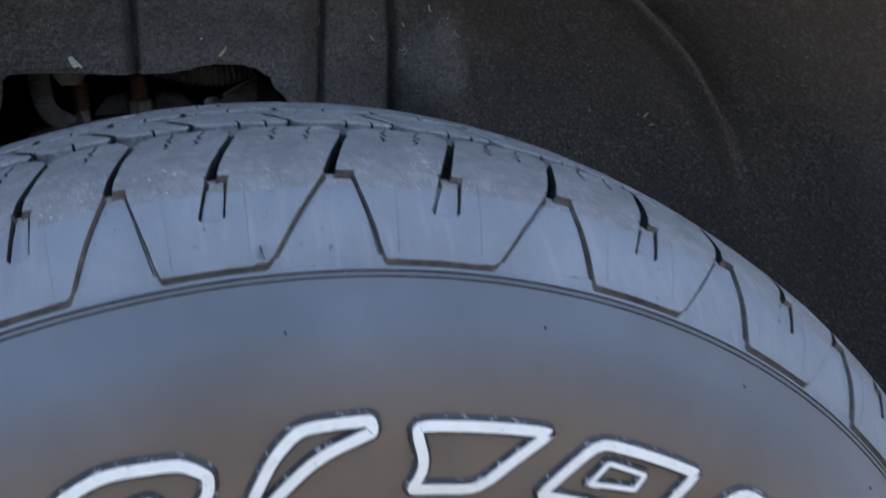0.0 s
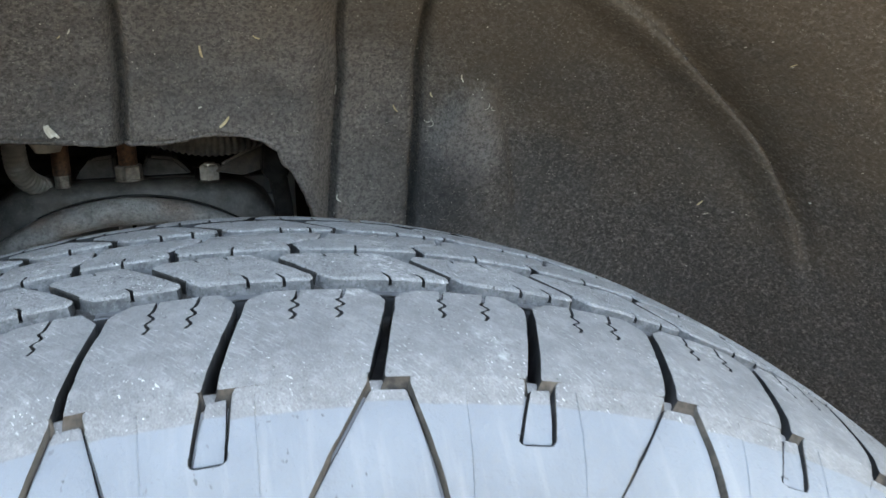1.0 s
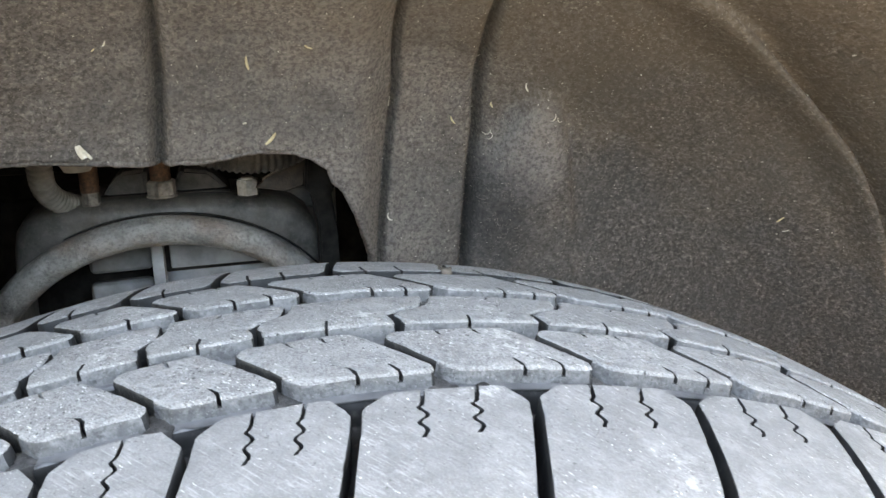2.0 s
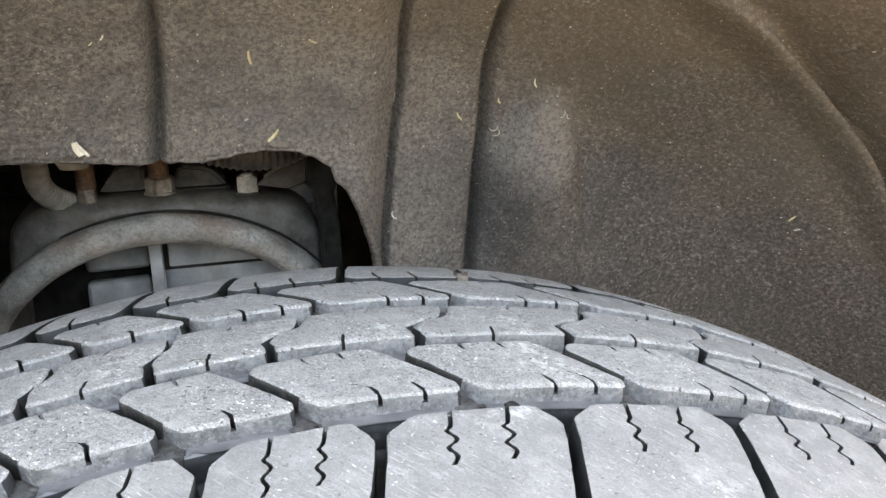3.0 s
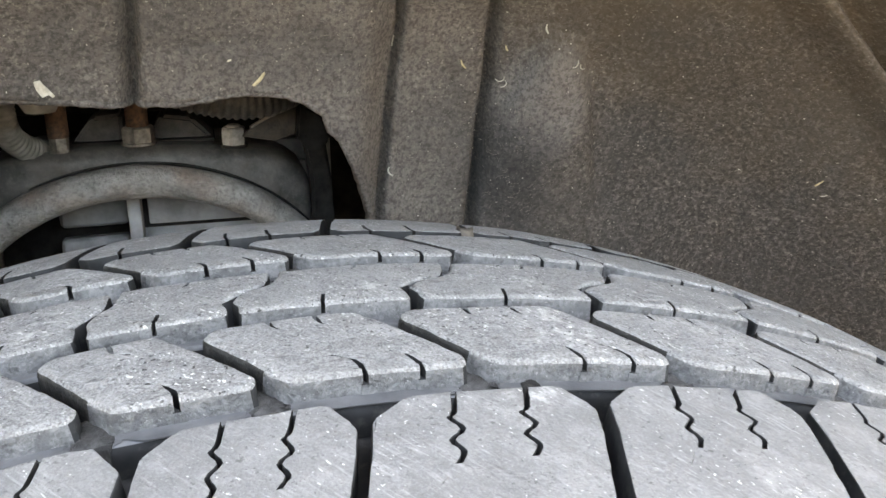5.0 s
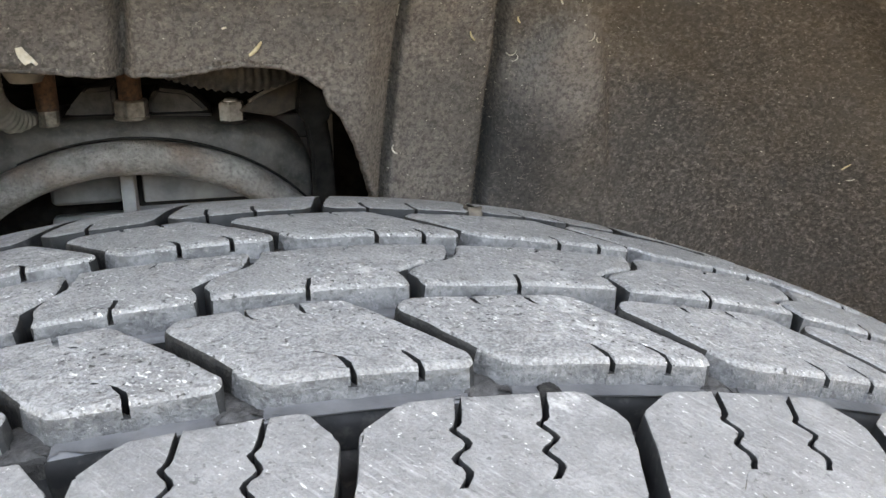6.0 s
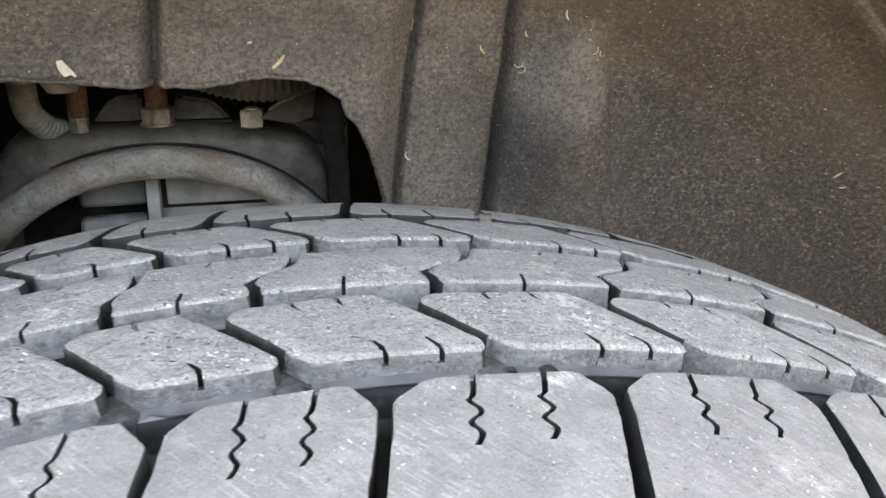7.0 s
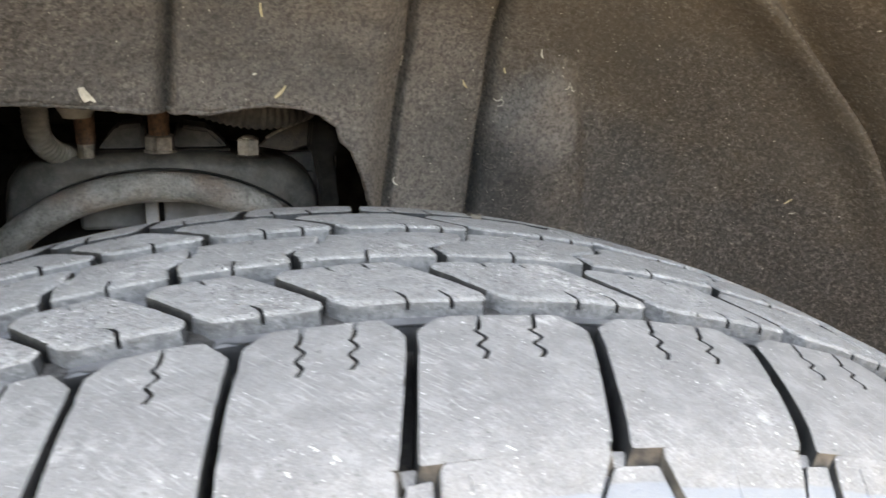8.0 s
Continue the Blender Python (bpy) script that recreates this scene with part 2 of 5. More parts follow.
def make_felt():
    n = Nodes("felt", 0.95)
    n.bsdf.inputs["Specular IOR Level"].default_value = 0.15
    parts = n.tree.nodes.new("ShaderNodeSeparateXYZ")
    n.link(n.coord, parts.inputs[0])
    # stronger light before the second crease, painted in as paler, dusty felt
    reach = n.math("ADD", n.math("MULTIPLY", n.math("SUBTRACT", 0.19, parts.outputs[0]), 3.2), n.noise(9, 4, 0.65))
    dust_light = n.ramp(reach, (0.30, 0.0), (0.80, 1.0))
    # and painted darker again far before the wheel
    dust_light = n.math("MULTIPLY", dust_light, n.ramp(n.math("ADD", n.math("MULTIPLY", n.math("ADD", parts.outputs[0], 0.13), 6.0), n.math("MULTIPLY", n.noise(12, 3), 0.4)), (0.2, 0.25), (0.9, 1.0)))
    c = n.mix(dust_light, (0.088, 0.082, 0.080), (0.182, 0.166, 0.157))
    # a dusty pale patch that also paints in light on the felt's bulge
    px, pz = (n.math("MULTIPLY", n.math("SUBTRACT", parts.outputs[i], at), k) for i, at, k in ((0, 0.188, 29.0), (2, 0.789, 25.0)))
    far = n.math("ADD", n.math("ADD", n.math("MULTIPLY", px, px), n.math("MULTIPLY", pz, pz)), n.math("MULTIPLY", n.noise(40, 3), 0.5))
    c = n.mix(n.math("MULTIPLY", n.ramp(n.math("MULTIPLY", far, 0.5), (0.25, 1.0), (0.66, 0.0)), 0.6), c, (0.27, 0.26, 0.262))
    fibre = n.noise(330, 4, 0.7)
    fibre2 = n.noise(1.0, 4, 0.7, n.mapped((420, 300, 640), (0, -30, 0)))
    tuft = n.noise(380, 4, 0.72)
    clump = n.noise(70, 4, 0.65)
    c = n.mix(n.ramp(tuft, (0.41, 1.0), (0.56, 0.0)), c, n.mix(0.52, c, (0.012, 0.011, 0.011)))
    c = n.mix(n.math("MULTIPLY", n.ramp(clump, (0.36, 1.0), (0.52, 0.0)), 0.18), c, (0.04, 0.038, 0.038))
    c = n.mix(n.math("MULTIPLY", n.ramp(fibre, (0.52, 0.0), (0.66, 1.0)), 0.46), c, (0.31, 0.290, 0.268))
    c = n.mix(n.math("MULTIPLY", n.ramp(fibre2, (0.56, 0.0), (0.70, 1.0)), 0.28), c, (0.32, 0.305, 0.295))
    damp = n.ramp(n.noise(13, 4, 0.65), (0.46, 0.0), (0.64, 1.0))
    c = n.mix(n.math("MULTIPLY", damp, 0.4), c, (0.062, 0.064, 0.066))
    # the shade beside the second crease, painted in as a dark patch
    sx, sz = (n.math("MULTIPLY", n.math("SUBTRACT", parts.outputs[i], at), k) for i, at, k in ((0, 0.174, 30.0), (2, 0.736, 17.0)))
    crease_shade = n.math("ADD", n.math("ADD", n.math("MULTIPLY", sx, sx), n.math("MULTIPLY", sz, sz)), n.math("MULTIPLY", n.noise(35, 4, 0.65), 0.9))
    c = n.mix(n.math("MULTIPLY", n.ramp(n.math("MULTIPLY", crease_shade, 0.5), (0.25, 1.0), (0.85, 0.0)), 0.6), c, (0.034, 0.038, 0.044))
    # brown soil rubbed in higher up and towards the rear
    soil = n.ramp(n.math("ADD", n.math("ADD", n.math("MULTIPLY", n.math("SUBTRACT", parts.outputs[2], 0.80), 4.0), n.math("MULTIPLY", n.math("SUBTRACT", parts.outputs[0], 0.22), 1.6)), n.noise(11, 4, 0.65)), (0.42, 0.0), (0.85, 1.0))
    c = n.mix(n.math("MULTIPLY", soil, 0.42), c, (0.135, 0.104, 0.072))
    speck = n.ramp(n.noise(620, 2, 0.5), (0.645, 0.0), (0.705, 1.0))
    c = n.mix(n.math("MULTIPLY", n.math("MULTIPLY", speck, n.ramp(n.noise(50, 2), (0.42, 0.0), (0.6, 1.0))), 0.5), c, (0.42, 0.395, 0.35))
    n.colour(c)
    n.bump(tuft, 0.0022, 0.4).bump(clump, 0.004, 0.5)
    return n.mat


def make_plain(name, dark, light, rough, metal=0.0, scale=80, bump=0.0003, spec=0.5):
    n = Nodes(name, rough, metal)
    n.bsdf.inputs["Specular IOR Level"].default_value = spec
    n.colour(n.mix(n.ramp(n.noise(scale, 4, 0.65), (0.35, 0.0), (0.68, 1.0)), dark, light))
    n.bump(n.noise(scale * 5, 3), bump, 0.5)
    return n.mat


def make_tower_paint():
    n = Nodes("black_chassis_paint", 0.42)
    n.bsdf.inputs["Specular IOR Level"].default_value = 0.3
    c = n.mix(n.ramp(n.noise(60, 4), (0.35, 0.0), (0.7, 1.0)), (0.040, 0.040, 0.0405), (0.112, 0.110, 0.108))
    c = n.mix(n.math("MULTIPLY", n.ramp(n.noise(300, 4, 0.7), (0.5, 0.0), (0.72, 1.0)), 0.4), c, (0.17, 0.163, 0.155))
    c = n.mix(n.math("MULTIPLY", n.ramp(n.noise(22, 3), (0.58, 0.0), (0.74, 1.0)), 0.4), c, (0.075, 0.05, 0.038))
    n.colour(c)
    n.bump(n.noise(350, 3), 0.0006, 0.5).bump(n.noise(60, 3), 0.003, 0.4)
    return n.mat


def make_lip_paint():
    """Worn black paint on the rolled lip: rubbed pale, with rusty stretches and a pitted, grimy grain."""
    n = Nodes("dusty_chassis_paint", 0.45)
    c = n.mix(n.ramp(n.noise(26, 5, 0.7), (0.38, 0.0), (0.62, 1.0)), (0.11, 0.108, 0.107), (0.34, 0.333, 0.325))
    c = n.mix(n.math("MULTIPLY", n.ramp(n.noise(16, 3), (0.54, 0.0), (0.68, 1.0)), 0.55), c, (0.26, 0.17, 0.13))
    pit = n.noise(420, 4, 0.7)
    c = n.mix(n.math("MULTIPLY", n.ramp(pit, (0.36, 1.0), (0.52, 0.0)), 0.5), c, (0.06, 0.058, 0.056))
    c = n.mix(n.math("MULTIPLY", n.ramp(n.noise(1.0, 3, 0.7, n.mapped((160, 400, 620))), (0.58, 0.0), (0.70, 1.0)), 0.5), c, (0.36, 0.35, 0.335))
    n.colour(c)
    n.bump(pit, 0.0018, 0.9).bump(n.noise(110, 3), 0.004, 0.6)
    n.rough(n.ramp(n.noise(45, 3), (0.35, 0.28), (0.65, 0.6)))
    return n.mat


def make_asphalt():
    n = Nodes("asphalt", 0.9)
    c = n.mix(n.ramp(n.cells(90), (0.1, 1.0), (0.6, 0.0)), (0.075, 0.07, 0.064), (0.15, 0.135, 0.115))
    n.colour(n.mix(n.noise(2.5, 4), c, (0.17, 0.145, 0.115)))
    n.bump(n.cells(120), 0.003, 0.6)
    return n.mat


WORN, RUBBED, WALL = make_worn_rubber("worn_rubber", 1.0), make_worn_rubber("rubbed_rubber", 0.35), make_wall_rubber()
GROOVE, SIDE, PANEL = make_groove_rubber(), make_side_rubber(), make_panel_rubber()
LEDGE, SLOT = make_ledge_rubber(), make_slot_rubber()
DUSTY = make_plain("dusty_groove", (0.026, 0.025, 0.0235), (0.085, 0.077, 0.066), 0.85, 0.0, 260, 0.0004, 0.2)
MUD = make_plain("dried_mud", (0.030, 0.0285, 0.027), (0.150, 0.126, 0.104), 0.9, 0.0, 120, 0.0006)
DIRT, WHITE, SMEAR, FELT = make_dirt(), make_white_rubber(), make_smeared_rubber(), make_felt()
TOWER, ASPHALT = make_tower_paint(), make_asphalt()
LIP = make_lip_paint()
RUST = make_plain("rusty_steel", (0.045, 0.030, 0.024), (0.17, 0.095, 0.060), 0.8, 0.0, 260, 0.0006)
DULL = make_plain("dull_zinc", (0.10, 0.093, 0.086), (0.27, 0.256, 0.24), 0.5, 0.3, 220)
ZINC = make_plain("bright_zinc", (0.55, 0.545, 0.53), (0.86, 0.85, 0.83), 0.25, 0.5, 260)
DARK = make_plain("dull_black_steel", (0.009, 0.0088, 0.0085), (0.026, 0.025, 0.0235), 0.6, 0.0, 90, 0.0005, 0.3)
GUSSET = make_plain("dusty_bare_steel", (0.010, 0.0085, 0.0075), (0.050, 0.038, 0.031), 0.5, 0.0, 120, 0.0005)
PAD = make_plain("dusty_grey_steel", (0.035, 0.037, 0.040), (0.090, 0.093, 0.097), 0.6, 0.0, 120)
HOSE = make_plain("black_corrugated_plastic", (0.022, 0.0205, 0.019), (0.060, 0.056, 0.051), 0.45, 0.0, 200, 0.0003, 0.4)
GREY_HOSE = make_plain("grey_corrugated_plastic", (0.16, 0.16, 0.155), (0.26, 0.26, 0.25), 0.6, 0.0, 120)
GREY = make_plain("grey_plastic", (0.16, 0.168, 0.180), (0.33, 0.343, 0.36), 0.42, 0.0, 34)
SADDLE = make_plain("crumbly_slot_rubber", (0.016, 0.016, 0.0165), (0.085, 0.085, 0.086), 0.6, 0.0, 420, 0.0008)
SHELF = make_plain("shaded_grey_plastic", (0.10, 0.104, 0.110), (0.23, 0.238, 0.248), 0.55, 0.0, 30)
BLACK = make_plain("black_plastic", (0.009, 0.009, 0.009), (0.026, 0.0255, 0.025), 0.9, 0.0, 70, 0.0003, 0.1)
STRAW = make_plain("straw", (0.46, 0.38, 0.22), (0.68, 0.6, 0.42), 0.8, 0.0, 400)
LINT = make_plain("pale_lint", (0.5, 0.47, 0.4), (0.72, 0.7, 0.64), 0.9, 0.0, 400)
SKY_BLOCK = make_plain("sky_block_grey", (0.07, 0.068, 0.066), (0.13, 0.126, 0.12), 0.8, 0.0, 12, 0.001)
BODY = make_plain("dark_body_paint", (0.03, 0.03, 0.032), (0.036, 0.036, 0.038), 0.3, 0.0, 20, 0.00005)


# ---- building helpers ----
def part(name, bm, material, parent, label=""):
    me = bpy.data.meshes.new(name)
    bm.to_mesh(me)
    bm.free()
    for m in material if isinstance(material, (list, tuple)) else [material]:
        me.materials.append(m)
    ob = new(name, me)
    ob.parent = parent
    return tagged(ob, label)


def thing(name, label, category, group="", kind=""):
    return tagged(new(name), label, category, group, kind)


def smooth(bm, angle=0.6):
    for f in bm.faces:
        f.smooth = True
    for e in bm.edges:
        if len(e.link_faces) == 2 and e.calc_face_angle(0) > angle:
            e.smooth = False
    return bm


def add_box(bm, lo, hi, m=None):
    v = [bm.verts.new((x, y, z)) for x in (lo[0], hi[0]) for y in (lo[1], hi[1]) for z in (lo[2], hi[2])]
    for q in ((0, 1, 3, 2), (4, 6, 7, 5), (0, 4, 5, 1), (2, 3, 7, 6), (0, 2, 6, 4), (1, 5, 7, 3)):
        bm.faces.new([v[i] for i in q])
    if m:
        bmesh.ops.transform(bm, matrix=m, verts=v)
    return v


def box(lo, hi, bevel=0.0, segments=2):
    bm = bmesh.new()
    add_box(bm, lo, hi)
    if bevel:
        bmesh.ops.bevel(bm, geom=bm.edges[:], offset=bevel, segments=segments, affect="EDGES", profile=0.6)
    return smooth(bm)


def lathe(rings, n, axis="z", at=(0, 0, 0)):
    """A body of revolution from (radius, height) pairs."""
    bm = bmesh.new()
    loops = []
    for r, h in rings:
        if r < 1e-6:
            loops.append([bm.verts.new((0, 0, h))])
        else:
            loops.append([bm.verts.new((r * math.cos(2 * math.pi * i / n), r * math.sin(2 * math.pi * i / n), h)) for i in range(n)])
    for a, b in zip(loops, loops[1:]):
        for i in range(n):
            j = (i + 1) % n
            q = [a[i % len(a)], a[j % len(a)], b[j % len(b)], b[i % len(b)]]
            q = list(dict.fromkeys(q))
            if len(q) > 2:
                bm.faces.new(q)
    if axis == "y":
        bmesh.ops.rotate(bm, verts=bm.verts, matrix=Matrix.Rotation(radians(-90), 3, "X"))
    bmesh.ops.translate(bm, verts=bm.verts, vec=at)
    bmesh.ops.recalc_face_normals(bm, faces=bm.faces)
    return smooth(bm)


def sweep(points, radius, sides=12, closed=False):
    """A tube along points; radius is a number or a function of the index."""
    bm = bmesh.new()
    pts = [Vector(p) for p in points]
    loops = []
    up = Vector((0, 1, 0))
    for i, p in enumerate(pts):
        a, b = pts[max(i - 1, 0)], pts[min(i + 1, len(pts) - 1)]
        d = (b - a).normalized()
        s = d.cross(up)
        s = s.normalized() if s.length > 1e-4 else Vector((1, 0, 0))
        w = s.cross(d).normalized()
        r = radius(i) if callable(radius) else radius
        loops.append([bm.verts.new(p + s * (r * math.cos(2 * math.pi * k / sides)) + w * (r * math.sin(2 * math.pi * k / sides))) for k in range(sides)])
    for a, b in zip(loops, loops[1:]):
        for k in range(sides):
            bm.faces.new((a[k], a[(k + 1) % sides], b[(k + 1) % sides], b[k]))
    bm.faces.new(loops[0])
    bm.faces.new(loops[-1][::-1])
    bmesh.ops.recalc_face_normals(bm, faces=bm.faces)
    return smooth(bm, 0.9)


def spline(points, steps):
    """Points along a Catmull-Rom curve."""
    p = [Vector(q) for q in points]
    p = [p[0] * 2 - p[1]] + p + [p[-1] * 2 - p[-2]]
    out = []
    for i in range(1, len(p) - 2):
        for k in range(steps):
            t = k / steps
            out.append(0.5 * (2 * p[i] + (p[i + 1] - p[i - 1]) * t + (2 * p[i - 1] - 5 * p[i] + 4 * p[i + 1] - p[i + 2]) * t * t + (3 * p[i] - p[i - 1] - 3 * p[i + 1] + p[i + 2]) * t ** 3))
    return out + [p[-2]]


# ---- ground and the closed-off surroundings ----
bm = bmesh.new()
bmesh.ops.create_grid(bm, x_segments=8, y_segments=8, size=400)
part("ground", bm, ASPHALT, None, "grey brown gritty asphalt under the car")
tagged(bpy.data.objects["ground"], "grey brown gritty asphalt under the parked car", "ground", kind="structure")


# dark upright boards, added unseen behind the camera to block the low sky
bm = bmesh.new()
for i in range(60):
    add_box(bm, (-9.0 + 0.3 * i, -2.46 + 0.012 * (i % 2), 0.0), (-8.705 + 0.3 * i, -2.42 + 0.012 * (i % 2), 1.36))
part("wall_sky_block", bm, SKY_BLOCK, None)
tagged(bpy.data.objects["wall_sky_block"], "unseen grey upright boards added behind the camera to block low sky", "fence", kind="structure")


# ---- the wheel-well liner ----
CURVE = [(0.24, 0.345), (0.30, 0.338), (0.355, 0.331), (0.40, 0.322), (0.43, 0.3125), (0.455, 0.298), (0.475, 0.281), (0.495, 0.258), (0.515, 0.233),
         (0.535, 0.206), (0.550, 0.176), (0.566, 0.135), (0.600, 0.070), (0.638, -0.005), (0.668, -0.06)]
HOLE = [(-0.190, 0.55), (-0.178, 0.66), (-0.168, 0.720), (-0.1610, 0.7527), (-0.1545, 0.7721), (-0.1480, 0.788), (-0.1446, 0.8015), (-0.1390, 0.8062), (-0.118, 0.806), (-0.091, 0.8035), (-0.06, 0.800), (-0.025, 0.799), (-0.010, 0.8015), (0.004, 0.8040),
        (0.026, 0.8025), (0.040, 0.797), (0.0495, 0.790), (0.0525, 0.7805), (0.0590, 0.7745), (0.0660, 0.7590), (0.073, 0.743), (0.081, 0.719), (0.096, 0.66), (0.11, 0.55)]


def bell(x, w):
    return math.exp(-(x / w) ** 2)


def step(x, w):
    return 1 / (1 + math.exp(max(-60, min(60, -x / w))))


def along(z, table):
    return float(np.interp(z, [a for a, _ in table], [b for _, b in table]))


def relief(x, z):
    """How far the pressed shapes of the felt stand towards the wheel."""
    rho, phi = math.hypot(x, z - RADIUS), math.degrees(math.atan2(x, z - RADIUS))
    near = step(0.56 - rho, 0.008)
    c1 = along(z, [(0.80, -0.052), (0.85, -0.047), (0.89, -0.045)])
    c2 = along(z, [(0.72, 0.087), (0.79, 0.092), (0.84, 0.095), (0.88, 0.090)])
    c3 = along(z, [(0.71, 0.150), (0.76, 0.152), (0.807, 0.153), (0.858, 0.147), (0.88, 0.145)])
    d = 0.036 * step(c2 - 0.010 - x, 0.006)
    d -= 0.017 * bell(x - c1, 0.0034) + 0.003 * step(x - c1, 0.004) * step(0.02 - x, 0.02)
    d -= 0.014 * bell(x - c2, 0.0024)
    d += 0.004 * step(x - c2, 0.004)
    d -= 0.009 * step(x - c3, 0.004) + 0.018 * bell(x - c3 - 0.002, 0.0036)
    pad = step(x - 0.163, 0.006) * step(0.224 - x + 0.15 * (0.80 - z), 0.008) * step(0.824 - z - 3.0 * (x - 0.192) ** 2 / 0.06, 0.006) * step(z - 0.73, 0.02)
    d += 0.022 * pad
    r0 = along(phi, [(28, 0.542), (36, 0.5365), (44, 0.5335), (53, 0.525), (62, 0.51)])
    d += step(phi - 26, 1.5) * step(52 - phi, 2.5) * (0.018 * bell(rho - r0, 0.005) - 0.030 * step(phi - 33, 2.0) * bell(rho - r0 - 0.0095, 0.0038))
    return d * near


RHO = [a for a, _ in CURVE]


def liner_y(x, z):
    rho = math.hypot(x, z - RADIUS)
    return float(np.interp(rho, RHO, [b for _, b in CURVE])) - relief(x, z)


def near_on(poly, x, z):
    best = None
    for (ax, az), (bx, bz) in zip(poly, poly[1:]):
        dx, dz = bx - ax, bz - az
        t = max(0.0, min(1.0, ((x - ax) * dx + (z - az) * dz) / (dx * dx + dz * dz)))
        px, pz = ax + t * dx, az + t * dz
        d = (px - x) ** 2 + (pz - z) ** 2
        if best is None or d < best[0]:
            best = (d, px, pz)
    return best[1], best[2]


def inside(poly, x, z):
    hit = False
    for (ax, az), (bx, bz) in zip(poly, poly[1:] + poly[:1]):
        if (az > z) != (bz > z) and x < (bx - ax) * (z - az) / (bz - az) + ax:
            hit = not hit
    return hit


def build_liner():
    liner = thing("wheel_well_liner", "brown grey felt wheel-well liner with pressed creases, dusty and fuzzy", "wheel liner")
    bm = bmesh.new()
    stops = [0.24 + 0.10 * i / 16 for i in range(16)] + [0.34 + 0.328 * i / 140 for i in range(141)]
    curve = [(r, float(np.interp(r, RHO, [b for _, b in CURVE]))) for r in stops]
    sharp = [(-100 + i * 2.0) for i in range(36)] + [(-28 + i * 0.5) for i in range(32)] + [-12 + i * 0.2 for i in range(200)] + [28 + i * 0.36 for i in range(100)] + [64.2 + i * 2.0 for i in range(19)]
    rows = []
    for a in sharp:
        s, c = math.sin(radians(a)), math.cos(radians(a))
        row = []
        for r, y in curve:
            x, z = r * s, RADIUS + r * c
            wob = 0.0016 * noise.noise(Vector((x, y, z)) * 22) + 0.0007 * noise.noise(Vector((x, y, z)) * 90)
            row.append(bm.verts.new((x, y - (relief(x, z) if r < 0.586 else 0) + wob, z)))
        rows.append(row)
    for a, b in zip(rows, rows[1:]):
        for i in range(len(curve) - 1):
            q = (a[i], b[i], b[i + 1], a[i + 1])
            cx, cz = sum(v.co.x for v in q) / 4, sum(v.co.z for v in q) / 4
            if not (inside(HOLE, cx, cz) and q[0].co.y > 0.1):
                bm.faces.new(q)
    bmesh.ops.delete(bm, geom=[v for v in bm.verts if not v.link_faces], context="VERTS")
    for v in bm.verts:
        if v.is_boundary and v.co.y > 0.15 and -0.26 < v.co.x < 0.12 and v.co.z > 0.66:
            px, pz = near_on(HOLE, v.co.x, v.co.z)
            fray = 0.0006 * noise.noise(Vector((px, 0, pz)) * 260)
            v.co.x, v.co.z = px + fray, pz + fray
    for f in bm.faces:
        f.smooth = True
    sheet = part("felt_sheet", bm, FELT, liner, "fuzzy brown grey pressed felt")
    mod = sheet.modifiers.new("thickness", "SOLIDIFY")
    mod.thickness, mod.offset = 0.004, 1.0 if sheet.data.polygons[0].normal.y > 0 else -1.0
    # the cut edge of the hole, slightly swollen and frayed
    way = []
    for (ax, az), (bx, bz) in zip(HOLE[1:-1], HOLE[2:]):
        m = max(1, int(math.hypot(bx - ax, bz - az) / 0.002))
        way += [(ax + (bx - ax) * i / m, az + (bz - az) * i / m) for i in range(m)]
    way = [(x + 0.0006 * noise.noise(Vector((x, 1, z)) * 260), liner_y(x, z) + 0.0016, z + 0.0006 * noise.noise(Vector((x, 4, z)) * 260)) for x, z in way]
    part("cut_edge", sweep(way, lambda i: 0.0022 + 0.0007 * noise.noise(Vector((i * 0.37, 2.0, 0.0))), 8), FELT, liner, "frayed cut felt edge round the opening")
    return liner


build_liner()


# ---- the tyre ----
def outer(y):
    """Radius of the unworn outer surface at the distance y from the middle."""
    a = abs(y)
    return float(np.interp(a, PROFILE_Y, PROFILE_R))


PROFILE_Y = [i * 0.002 for i in range(46)]
PROFILE_R = [RADIUS - a * a / 0.8 - 1.7 * max(a - 0.075, 0) ** 2 for a in PROFILE_Y]
PROFILE_Y += [0.0930, 0.0955, 0.0975, 0.1000, 0.1030, 0.1075, 0.1118, 0.1150, 0.1182, 0.1210, 0.1235, 0.1246]
PROFILE_R += [0.38855, 0.38720, 0.38590, 0.38405, 0.38160, 0.37800, 0.37405, 0.37030, 0.36610, 0.36200, 0.35760, 0.35520]

# pitch boundaries round the tyre in degrees: three lengths of block in a mixed order
PITCH = {-4: 4.4, -3: 4.4, -2: 4.4, -1: 5.75, 0: 6.45, 1: 6.62, 2: 6.63, 3: 6.65, 4: 5.95, 5: 6.2, 6: 5.7}
COUNT, FIRST = 62, -4
MIXED = [5.75, 5.75, 6.5, 6.6, 5.75, 4.5, 6.4]
rest = [k for k in range(FIRST, COUNT + FIRST) if k not in PITCH]
fill = (360.0 - sum(PITCH.values())) / sum(MIXED[k % 7] for k in rest)
EDGE = [-5.0 - 3 * 4.4]
for k in range(FIRST, COUNT + FIRST):
    EDGE.append(EDGE[-1] + PITCH.get(k, MIXED[k % 7] * fill))


def turn(u):
    """Degrees round the tyre of the pitch coordinate u."""
    k = math.floor(u)
    j = (k - FIRST) % COUNT
    base = EDGE[j] + 360.0 * ((k - FIRST) // COUNT)
    return base + (u - k) * (EDGE[j + 1] - EDGE[j])


